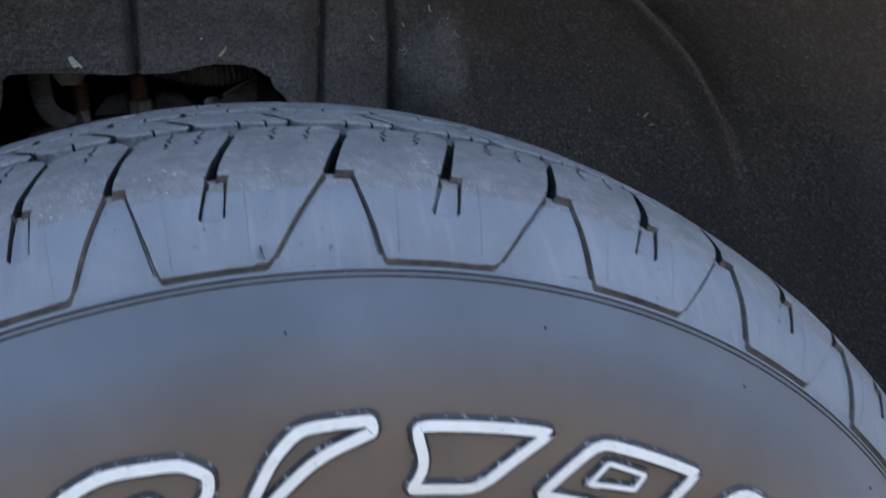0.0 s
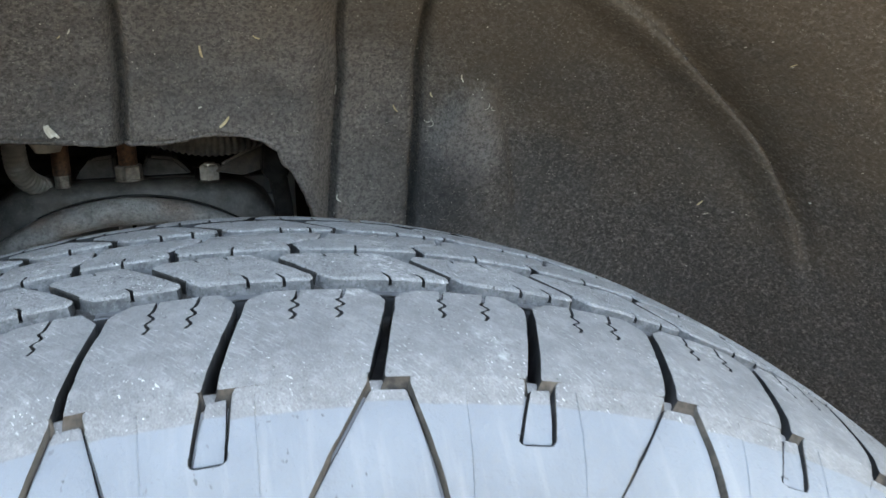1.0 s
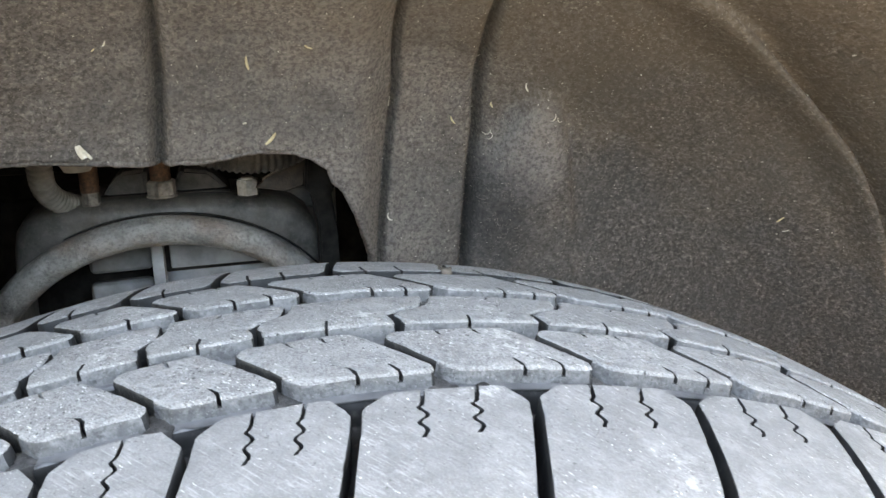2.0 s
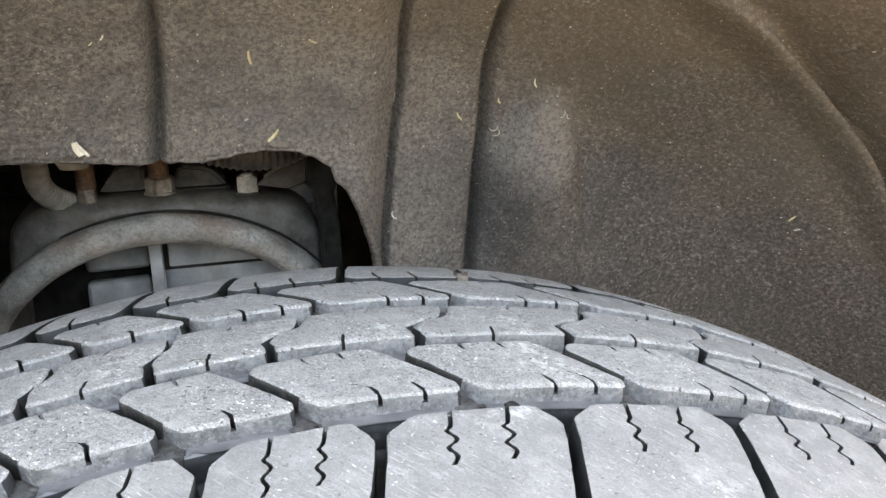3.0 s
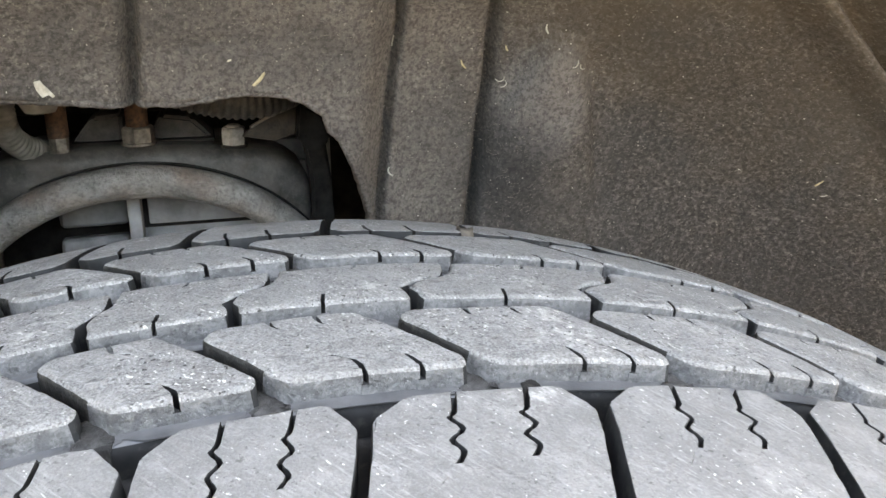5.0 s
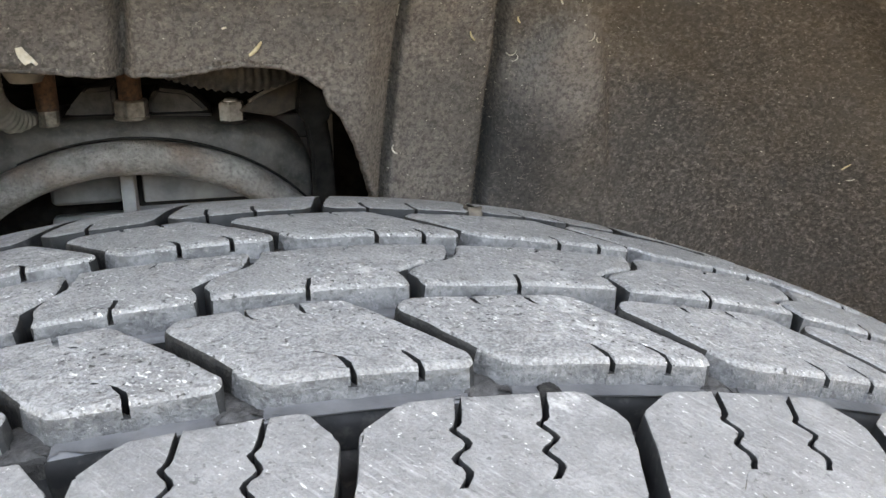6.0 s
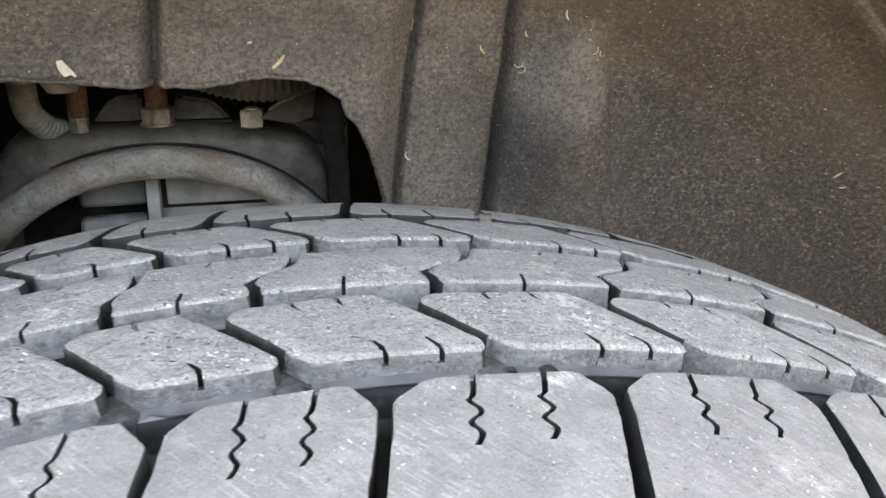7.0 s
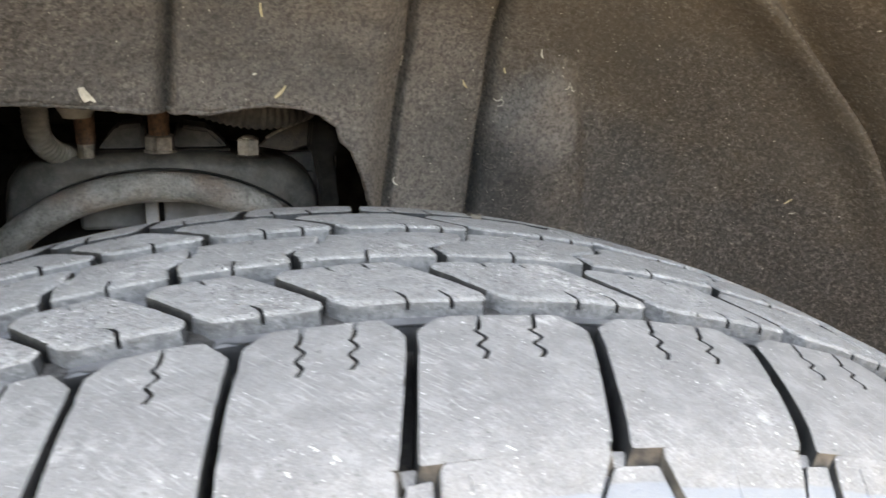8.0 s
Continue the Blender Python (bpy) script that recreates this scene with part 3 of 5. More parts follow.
MM = 45.0  # millimetres that one pitch measures on the flat drawing


def length(k):
    """Degrees of the pitch k."""
    return turn(k + 1) - turn(k)


def at_angle(a, y, h):
    """A point a degrees round the tyre, y millimetres across it, h millimetres above its outer surface."""
    a, yy = radians(a), y / 1000.0
    r = outer(yy)
    slope = (outer(yy + 0.001) - outer(yy - 0.001)) / 0.002
    k = 1 / math.sqrt(1 + slope * slope)
    yy, r = yy - slope * k * h / 1000.0, r + k * h / 1000.0
    return Vector((r * math.sin(a), yy, RADIUS + r * math.cos(a)))


def on_tyre(x, y, h):
    """The same from the flat drawing, where every pitch is MM long."""
    return at_angle(turn(x / MM), y, h)


ARC_MM = 7.0  # millimetres of tread in a degree, for blocks drawn in true lengths


def fillet(pts, radius):
    """Rounds the corners of a closed outline; a third value of a point is its own radius, or False for a sharp one."""
    out = []
    n = len(pts)
    for i, p in enumerate(pts):
        q = Vector(p[:2])
        if len(p) > 2 and p[2] is False:
            out.append(q)
            continue
        a, b = Vector(pts[i - 1][:2]) - q, Vector(pts[(i + 1) % n][:2]) - q
        r = min(p[2] if len(p) > 2 else radius, a.length * 0.4, b.length * 0.4)
        a, b = q + a.normalized() * r, q + b.normalized() * r
        for t in (0.0, 0.33, 0.67, 1.0):
            out.append((1 - t) ** 2 * a + 2 * t * (1 - t) * q + t * t * b)
    return out


SLIT = 0.75  # half the reach within which an edge counts as a sipe's


def wavy(line):
    """The same line with its bends rounded."""
    return [(p.x, p.y) for p in spline([(x, y, 0) for x, y in line], 3)]


def slit(line, width, side):
    """The outline's way into a sipe and out again. line runs from the edge inwards, with a share of the width as an optional third value; side is -1 or 1 for the side met first."""
    half = [width / 2 * side * (p[2] if len(p) > 2 else 1.0) for p in line]
    return [(p[0] + h, p[1], False) for p, h in zip(line, half)] + [(p[0] - h, p[1], False) for p, h in zip(reversed(line), reversed(half))]


def from_line(p, line):
    best = 1e9
    for (ax, ay, *_), (bx, by, *_) in zip(line, line[1:]):
        dx, dy = bx - ax, by - ay
        t = max(0.0, min(1.0, ((p.x - ax) * dx + (p.y - ay) * dy) / (dx * dx + dy * dy)))
        best = min(best, math.hypot(p.x - ax - t * dx, p.y - ay - t * dy))
    return best


def raised(drawn, depth, cell=(6.0, 6.0), bevel=0.3, draft=0.02, dirty=0.0, ragged=0.12, lift=0.0, front=None, left=None, true_arc=False, rough=0.0, flush=0, dark=None):
    """A rubber block over an outline of the flat drawing, with rounded edges and sloping sides; flush names the side (-1 or 1 across the tyre) on which it meets its neighbour, dark the stretch of the drawing whose sides take slot 3. Slot 0 top, 1 sides, 2 lower edge."""
    outline, slits = drawn
    bm = bmesh.new()
    bm.faces.new([bm.verts.new((p.x, p.y, 0)) for p in outline])
    bm.normal_update()
    bmesh.ops.triangulate(bm, faces=bm.faces[:], ngon_method="EAR_CLIP")
    xs, ys = [p.x for p in outline], [p.y for p in outline]
    for axis, lo, hi, size in ((0, min(xs), max(xs), cell[0]), (1, min(ys), max(ys), cell[1])):
        for i in range(1, int((hi - lo) / size) + 1):
            at = lo + (hi - lo) * i / (int((hi - lo) / size) + 1)
            co, no = ((at, 0, 0), (1, 0, 0)) if axis == 0 else ((0, at, 0), (0, 1, 0))
            bmesh.ops.bisect_plane(bm, geom=bm.verts[:] + bm.edges[:] + bm.faces[:], dist=1e-4, plane_co=co, plane_no=no)
    bm.normal_update()
    if bm.faces[:][0].normal.z < 0:
        bmesh.ops.reverse_faces(bm, faces=bm.faces[:])
    rim = [e for e in bm.edges if e.is_boundary]
    push = {}
    for e in rim:
        loop = e.link_loops[0]
        d = (loop.link_loop_next.vert.co - loop.vert.co).normalized()
        o = Vector((d.y, -d.x, 0))
        for v in e.verts:
            push.setdefault(v, []).append(o)
    flat = {v: v.co.copy() for v in bm.verts}
    out, edge, slope, tight, lean = {}, {}, {}, {}, {}
    for v, os in push.items():
        o = sum(os, Vector())
        out[v] = o.normalized() * (1.0 / max(0.45, o.length / len(os))) if o.length > 1e-6 else Vector()
        tight[v] = any(from_line(flat[v], line) < SLIT for line in slits)
        edge[v] = min(bevel, 0.24) if tight[v] else (0.03 if flush and out[v].y * flush > 0.7 else bevel)
        slope[v] = 0.0 if tight[v] else (dirty if dirty and out[v].y < -0.7 else draft)
        if not tight[v] and left and out[v].x < -0.1 and (out[v].y < 0.0 or out[v].x < -0.35):
            # the corner's foot swings gradually from the front's slope into the flared slot
            w = min(1.0, (-out[v].x - 0.1) / 0.8)
            slope[v] = (1.0 - w) * (front or draft) + w * left * (0.12 + 1.15 * max(0.0, 1.0 - (flat[v].y - min(ys)) / 9.0) ** 2)
            lean[v] = out[v].lerp(Vector((-1.0, -0.1, 0.0)), w)
        elif not tight[v] and front and out[v].y < -0.6:
            slope[v] = front
    # a sipe's mouth is rounded with the edge that it opens through
    if bevel > 1.0:
        for v in push:
            for line in slits:
                if math.hypot(v.co.x - line[0][0], v.co.y - line[0][1]) < SLIT:
                    side = -1.0 if line[0][1] < line[1][1] else 1.0
                    out[v], edge[v], tight[v] = Vector((0, side, 0)), bevel, False
                    slope[v] = front if side < 0 and front else draft
    # points of the top that lie within the rounded edge move inwards with it
    if bevel > 1.0 and cell[0] < 4:
        walls = [(e.verts[0].co.copy(), e.verts[1].co.copy(), min(edge[e.verts[0]], edge[e.verts[1]])) for e in rim]
        for v in [w for w in bm.verts if w not in push]:
            best = None
            for p, q, w in walls:
                d = q - p
                t = max(0.0, min(1.0, (v.co - p).dot(d) / max(d.length_squared, 1e-9)))
                near = p + d * t
                gap = (v.co - near).length
                if best is None or gap < best[0]:
                    best = (gap, near, w)
            gap, near, w = best
            if 1e-4 < gap < w * 1.5:
                flat[v] = near + (v.co - near) / gap * (w * 1.15 + 0.23 * gap)
    # the drawing's outline is the widest part of the rounded edge; the flat top lies inside it
    for v, o in out.items():
        jag = ragged * noise.noise(flat[v] * 0.9 + Vector((0, 0, 3.1)))
        flat[v] = flat[v] - o * (edge[v] + jag)
    rings = []
    for a, b, c in ((0.38, 0.08, 0.0), (0.71, 0.30, 0.0), (0.92, 0.62, 0.0), (1.0, 1.0, 0.0), (1.0, 1.0, 0.45), (1.0, 1.0, 1.0)):
        ring = {}
        for v, o in out.items():
            w = bm.verts.new((0, 0, 0))
            ring[v] = w
            wall = depth - edge[v]
            flat[w] = flat[v] + o * (edge[v] * a) + lean.get(v, o) * (slope[v] * wall * c) + Vector((0, 0, -edge[v] * b - wall * c))
        rings.append(ring)
    for e in rim:
        loop = e.link_loops[0]
        a, b = loop.vert, loop.link_loop_next.vert
        d = b.co - a.co
        low = dirty and -d.x / max(d.length, 1e-6) < -0.75 and not (tight[a] and tight[b])
        pa, pb = a, b
        for i, ring in enumerate(rings):
            f = bm.faces.new((pb, pa, ring[a], ring[b]))
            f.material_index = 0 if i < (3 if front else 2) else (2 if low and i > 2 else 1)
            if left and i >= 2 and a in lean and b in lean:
                # deeper slot walls take the near-black that paints in the slot's shade
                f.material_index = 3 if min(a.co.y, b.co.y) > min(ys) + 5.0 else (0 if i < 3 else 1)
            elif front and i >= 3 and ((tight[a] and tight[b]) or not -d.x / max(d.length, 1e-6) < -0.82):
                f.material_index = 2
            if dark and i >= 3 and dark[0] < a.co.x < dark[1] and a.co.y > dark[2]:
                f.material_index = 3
            pa, pb = ring[a], ring[b]
    for v, c in flat.items():
        sag = 0.25 * noise.noise(Vector((c.x * 0.05, c.y * 0.05, 1.7))) if c.z > -1.5 else 0.0
        if rough and c.z > -4.0:
            sag += rough * noise.noise(Vector((c.x * 0.45, c.y * 0.45, 5.3))) + 0.5 * rough * noise.noise(Vector((c.x * 1.1, c.y * 1.1, 9.1)))
        v.co = at_angle(c.x / ARC_MM, c.y, c.z + sag + lift) if true_arc else on_tyre(c.x, c.y, c.z + sag + lift)
    bm.normal_update()
    return smooth(bm, 0.75)


def groove_shift(y):
    return along(y, [(-97.5, -0.265), (-86, -0.18), (-76, -0.11), (-66, -0.04), (-58, 0.0), (-50, 0.01)])


def slid(x, y):
    """Where the near shoulder's drawing at x lies round the tyre: some of its grooves stand a little further on than the ribs'."""
    return x + MM * along(x / MM - groove_shift(y), [(-4.0, 0.0), (-3.0, 0.08), (-2.0, 0.085), (-1.0, 0.075), (0.0, 0.012), (1.0, 0.0)])


def slid_drawing(outline, cuts=()):
    return [Vector((slid(p.x, p.y), p.y)) for p in outline], tuple([(slid(x, y), y) for x, y in line] for line in cuts)


def shoulder_outline(k):
    left = [((k + groove_shift(y)) * MM + w, y) for y, w in ((-58.0, 1.4), (-66, 1.5), (-76, 1.65), (-86, 1.85), (-97.2, 2.1))]
    right = [((k + 1 + groove_shift(y)) * MM - w, y) for y, w in ((-97.2, 2.1), (-86, 1.85), (-76, 1.65), (-66, 1.5), (-59.5, 1.4))]
    x0 = k * MM
    zig = ((0, -52.0), (-1.9, -58.0), (-3.2, -59.6), (-1.7, -62.6), (-4.6, -65.2), (-3.2, -68.0), (-5.0, -70.6))
    s2 = wavy([(x0 + 0.705 * MM + a + rnd.uniform(-0.2, 0.2), b) for a, b in zig])
    s1 = wavy([(x0 + 0.395 * MM + a * 0.9 + rnd.uniform(-0.2, 0.2), b) for a, b in zig])
    pts = [(*left[0],)] + [(*p, False) for p in left[1:-1]] + [left[-1]] + [right[0]] + [(*p, False) for p in right[1:-1]] + [right[-1]]
    if length(k) < 5.2:
        s1 = wavy([(x0 + 0.56 * MM + a * 1.2 + rnd.uniform(-0.2, 0.2), b) for a, b in zig])
        return slid_drawing(fillet(pts + [(x0 + 0.82 * MM, -52.2)] + slit(s1, 1.25, 1) + [(x0 + 0.24 * MM, -52.2)], 1.0), (s1,))
    pts += [(x0 + 0.865 * MM, -52.2)] + slit(s2, 1.05, 1) + slit(s1, 1.05, 1) + [(x0 + 0.205 * MM, -52.2)]
    return slid_drawing(fillet(pts, 1.0), (s1, s2))


def rib_end(k, rib):
    """Degrees at which the slanting block before the pitch line k ends."""
    return turn(k) + (3.34 if rib == 2 else 0.9 + 0.74 * length(k))


def chevron_outline(k, rib):
    """A slanting block between two slots, in true lengths; short blocks have one sipe on each side instead of two."""
    dy = 0.0 if rib == 2 else 64.0
    r, q = rib_end(k, rib) * ARC_MM, rib_end(k - 1, rib) * ARC_MM
    n = 2 if r - q > 5.0 * ARC_MM else 1

    def cut(x, *pts):
        return [(x + a + rnd.uniform(-0.15, 0.15), b + dy, w) for a, b, w in pts]

    fronts = [cut(r - d, (0.6, -43.5, 1.1), (0.2, -40.6, 1.1), (-0.9, -38.5, 1.0), (-1.6, -37.8, 0.25), (-3.3, -36.8, 0.2), (-3.9, -36.5, 0.8), (-4.6, -36.2, 0.6)) for d in ((20.5, 9.3) if n == 2 else (14.2,))]
    span = (r - 17.5) - (q - 6.5)
    backs = [cut(r - 17.5 - d, (0, -17.4 - 1.2 * d / (span + 0.1), 1.3), (0.4, -20.4, 1.3), (0.9, -22.0, 0.9), (1.5, -22.7, 0.2), (3.2, -23.7, 0.2), (3.9, -24.0, 0.9), (4.6, -24.3, 0.7)) for d in ((0.29 * span, 0.62 * span) if n == 2 else (0.46 * span,))]
    pts = [(q + 6.6, -43.6 + dy, 5.0)]
    for line in fronts:
        pts += slit(line, 1.0, -1)
    pts += [(r, -43.4 + dy), (r + 0.9, -39.8 + dy), (r - 17.5, -17.4 + dy)]
    for line in backs:
        pts += slit(line, 0.8, 1)
    pts += [(q - 6.4, -18.6 + dy), (q - 9.2, -22.6 + dy), (q + 2.4, -38.9 + dy)]
    return fillet(pts, 2.0), fronts + backs


def sipe_bridges(block, cuts, side, reach, material):
    """Rubber that fills the lower part of a block's sipes, so that they stay shallow cuts; side is the way the cut opens, -1 or 1, and reach how far the block's face stands before the cut's mouth."""
    for line in cuts:
        if (line[0][1] < line[1][1]) != (side < 0):
            continue
        (ax, ay, *_), (bx, by, *_) = line[0], line[-1]
        ay += side * reach
        w = 0.75
        outline = [Vector((ax - w, ay)), Vector((ax + w, ay)), Vector((bx + w, by)), Vector((bx - w, by))]
        if side > 0:
            outline.reverse()
        part("sipe_bridge", raised((outline, ()), 7.0, (8.0, 8.0), bevel=0.1, draft=0.0, ragged=0.0, lift=-2.3, front=0.2, true_arc=True), [GROOVE, material, material], block)


def ledge_outline(k, rib):
    """The low step along the foot of a slanting block; it stops short of the slot before the block."""
    dy = 0.0 if rib == 2 else 64.0
    r, q = rib_end(k, rib) * ARC_MM, rib_end(k - 1, rib) * ARC_MM
    x0, x1 = q + 5.0 + rnd.uniform(-0.5, 0.5), r - 0.3 + rnd.uniform(-0.3, 0.3)
    return fillet([(x0, -47.6 + dy, 1.0), (x1, -47.6 + dy, 0.8), (x1 - 0.4, -40.0 + dy), (x0 + 0.5, -40.0 + dy)], 0.6), ()


def saddle_outline(k, rib):
    """The rough saddle of rubber that closes the mouth of the slot before a slanting block."""
    dy = 0.0 if rib == 2 else 64.0
    q = rib_end(k - 1, rib) * ARC_MM
    return fillet([(q - 1.6, -46.2 + dy), (q + 7.5, -46.2 + dy), (q + 5.5, -41.0 + dy), (q + 1.4, -37.0 + dy), (q - 3.4, -37.0 + dy)], 1.0), ()


def centre_outline(k):
    """A block of the middle rib between two winding slots, in true lengths."""
    def way(j):
        at, amp = (turn(j) + 3.06) * ARC_MM, min(1.95, max(0.6, 0.75 + 0.57 * (length(j) - 4.4))) * ARC_MM
        return [(at + amp * a, b, w) for a, b, w in ((0.0, -12.3, 1.2), (-0.02, -8.2, 1.2), (-0.10, -5.0, 1.1), (0.06, -3.0, 0.6), (0.32, -0.6, 0.4), (0.66, 1.5, 0.4), (0.80, 3.5, 0.8), (0.92, 7.0, 1.0), (1.0, 11.6, 1.1))]

    left = [(a + w, b) for a, b, w in way(k - 1)]
    right = [(a - w, b) for a, b, w in way(k)]
    x = left[0][0] + (right[0][0] - left[0][0]) * 0.47
    mid = [(x, -12.6), (x + 0.35, -10.0), (x + 0.8, -7.0)]
    x = left[-1][0] + (right[-1][0] - left[-1][0]) * 0.45
    back = [(x, 11.8), (x - 0.5, 9.0), (x - 1.6, 7.6, 0.3)]
    pts = [left[0]] + slit(mid, 0.9, -1) + [right[0]] + [(*p, False) for p in right[1:-1]] + [right[-1]] + slit(back, 0.8, 1) + [left[-1]] + [(*p, False) for p in reversed(left[1:-1])]
    return fillet(pts, 1.0), (mid, back)


def inner_shoulder_outline(k):
    """A block of the far shoulder, in true lengths, with one or two straight sipes."""
    left, right = (turn(k) + 1.5) * ARC_MM, (turn(k + 1) + 1.5) * ARC_MM
    pts = [(left + 1.5, 56.0), (left + 4.5, 52.0)]
    cuts = [[(left + (right - left) * a, 52.0), (left + (right - left) * a - 0.5, 56.0), (left + (right - left) * a - 0.3, 63.5)] for a in ((0.29, 0.59) if right - left > 36 else (0.43,))]
    for line in cuts:
        pts += slit(line, 0.9, -1)
    pts += [(right - 4.0, 52.0), (right - 1.5, 56.0), (right + 3.5 - 1.8, 76.0), (right + 9.0 - 2.2, 98.0), (left + 9.0 + 2.2, 98.0), (left + 3.5 + 1.8, 76.0)]
    return fillet(pts, 1.0), cuts


ARC = [0.0]
for i in range(1, 260):
    ARC.append(ARC[-1] + math.hypot(0.5, (outer(i * 0.0005) - outer((i - 1) * 0.0005)) * 1000))


def leg(xa, ya, xb, yb, n=6):
    """Points of an edge that runs straight over the curved shoulder."""
    s = [float(np.interp(-y, [i * 0.5 for i in range(260)], ARC)) for y in (ya, yb)]
    ts = [i / n for i in range(n + 1)]
    ys = [-float(np.interp(s[0] + (s[1] - s[0]) * t, ARC, [i * 0.5 for i in range(260)])) for t in ts]
    return [(xa + (xb - xa) * t, y) if t in (0.0, 1.0) else (xa + (xb - xa) * t, y, False) for t, y in zip(ts, ys)]


def panel_outline(k):
    """The raised panel between the recess at pitch k and the next one at k + 2, with the notch half way."""
    g = [(k + i - 0.265) * MM for i in range(3)]
    pts = leg(g[0] + 0.19 * MM, -97.2, g[0] + 0.40 * MM, -122.7) + leg(g[2] - 0.59 * MM, -122.7, g[2] - 0.03 * MM, -97.2)
    n0 = g[1]
    pts += [(n0 + 0.145 * MM, -97.2), (n0 + 0.078 * MM, -112.2), (n0 - 0.175 * MM, -112.2), (n0 - 0.045 * MM, -97.2)]
    return slid_drawing(fillet(pts, 2.2))


def notch_pad_outline(k):
    """The low pad inside the notch of the panel that starts at pitch k; a slot stays open round it."""
    n0 = (k + 1 - 0.265) * MM
    return slid_drawing(fillet([(n0 - 0.022 * MM, -99.4), (n0 - 0.142 * MM, -111.8), (n0 + 0.064 * MM, -111.8), (n0 + 0.112 * MM, -99.0)], 0.8))


def recess_pad_outline(k):
    """The low ground of the tapering recess at pitch k, between two panels."""
    g = (k - 0.265) * MM
    a = leg(g - 0.05 * MM + 0.6, -99.6, g - 0.03 * MM - 22.6, -122.0)
    b = leg(g + 0.20 * MM + 6.8, -122.0, g + 0.23 * MM - 1.9, -99.6)
    return slid_drawing(fillet(a + b, 0.8))


def skin(y, depth):
    """Place and radius of a point that lies a depth below the outer surface, all in millimetres but the answer."""
    p = at_angle(0.0, y, -depth)
    return p.y, p.z - RADIUS


def build_casing(tyre):
    """The tyre's body under the blocks, with its grooves and sidewalls, as one turned shape."""
    side = [(-0.112, 0.214), (-0.124, 0.225), (-0.133, 0.240), (-0.1385, 0.255), (-0.1412, 0.270), (-0.1420, 0.285), (-0.1410, 0.300), (-0.1388, 0.313), (-0.1356, 0.326), (-0.1318, 0.337),
            (-0.1291, 0.3433), (-0.1275, 0.3467), (-0.1257, 0.3508), (-0.1248, 0.3532), (-0.1240, 0.3534), (-0.1240, 0.3536), (-0.1247, 0.3539), (-0.1244, 0.3551), (-0.1235, 0.3553), (-0.1235, 0.3556), (-0.1240, 0.3560), (-0.1229, 0.3567),
            skin(-123.6, 1.9), skin(-122.4, 1.65), skin(-121.6, 1.6), skin(-121.2, 2.9), skin(-118, 3.0), skin(-114, 3.0), skin(-107, 3.0), skin(-102, 3.0), skin(-98.2, 2.7), skin(-96.4, 3.0), (-0.0945, 0.3800)]
    tread = [(-93, 8.2), (-80, 11.3), (-60, 11.4), (-55.2, 11.8), (-52.0, 12.0), (-47.2, 12.4), (-46.4, 11.8), (-45.7, 8.2), (-45.3, 7.0), (-44.6, 6.3), (-44.0, 6.0), (-43.2, 5.9), (-42.4, 6.0), (-40.0, 6.6), (-37.5, 7.4), (-36.0, 11.2), (-20, 11.6), (-16.0, 12.0), (-15.4, 11.6), (-15.0, 6.2),
             (-14.4, 5.3), (-12.8, 4.9), (-11, 11.0), (10, 11.0), (12.5, 11.8), (16.4, 11.9), (17.4, 8.0), (18.6, 6.6), (20.0, 6.0), (20.8, 5.9), (21.6, 6.0), (24.0, 6.6), (26.5, 7.4), (28.0, 11.2), (44, 11.4), (47.0, 11.8), (51, 11.6), (55, 11.2), (93, 8.0)]
    prof = side + [(y / 1000.0, outer(y / 1000.0) - d / 1000.0) for y, d in tread] + [(-y, r) for y, r in reversed(side)]
    n = 720
    bm = bmesh.new()
    rows = []
    for i in range(n):
        a = 2 * math.pi * i / n
        s, c = math.sin(a), math.cos(a)
        rows.append([bm.verts.new((r * s, y, RADIUS + r * c)) for y, r in prof])
    first, last = len(side) - 2, len(side) + len(tread)
    ring = (13, 14, 17, 18)
    for i in range(n):
        a, b = rows[i], rows[(i + 1) % n]
        for j in range(len(prof) - 1):
            f = bm.faces.new((a[j], a[j + 1], b[j + 1], b[j]))
            f.smooth = True
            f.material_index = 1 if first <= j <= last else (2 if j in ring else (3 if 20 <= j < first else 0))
            y = (prof[j][0] + prof[j + 1][0]) * 500
            if -15.1 < y < -12.0:
                f.material_index = 4
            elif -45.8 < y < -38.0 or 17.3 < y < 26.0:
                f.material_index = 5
    bm.normal_update()
    bmesh.ops.recalc_face_normals(bm, faces=bm.faces)
    for e in bm.edges:
        if len(e.link_faces) == 2 and e.calc_face_angle(0) > 0.7:
            e.smooth = False
    return part("casing", bm, [SIDE, GROOVE, DUSTY, PANEL, LEDGE, SLOT], tyre, "smooth bluish black sidewall with a double ring line")


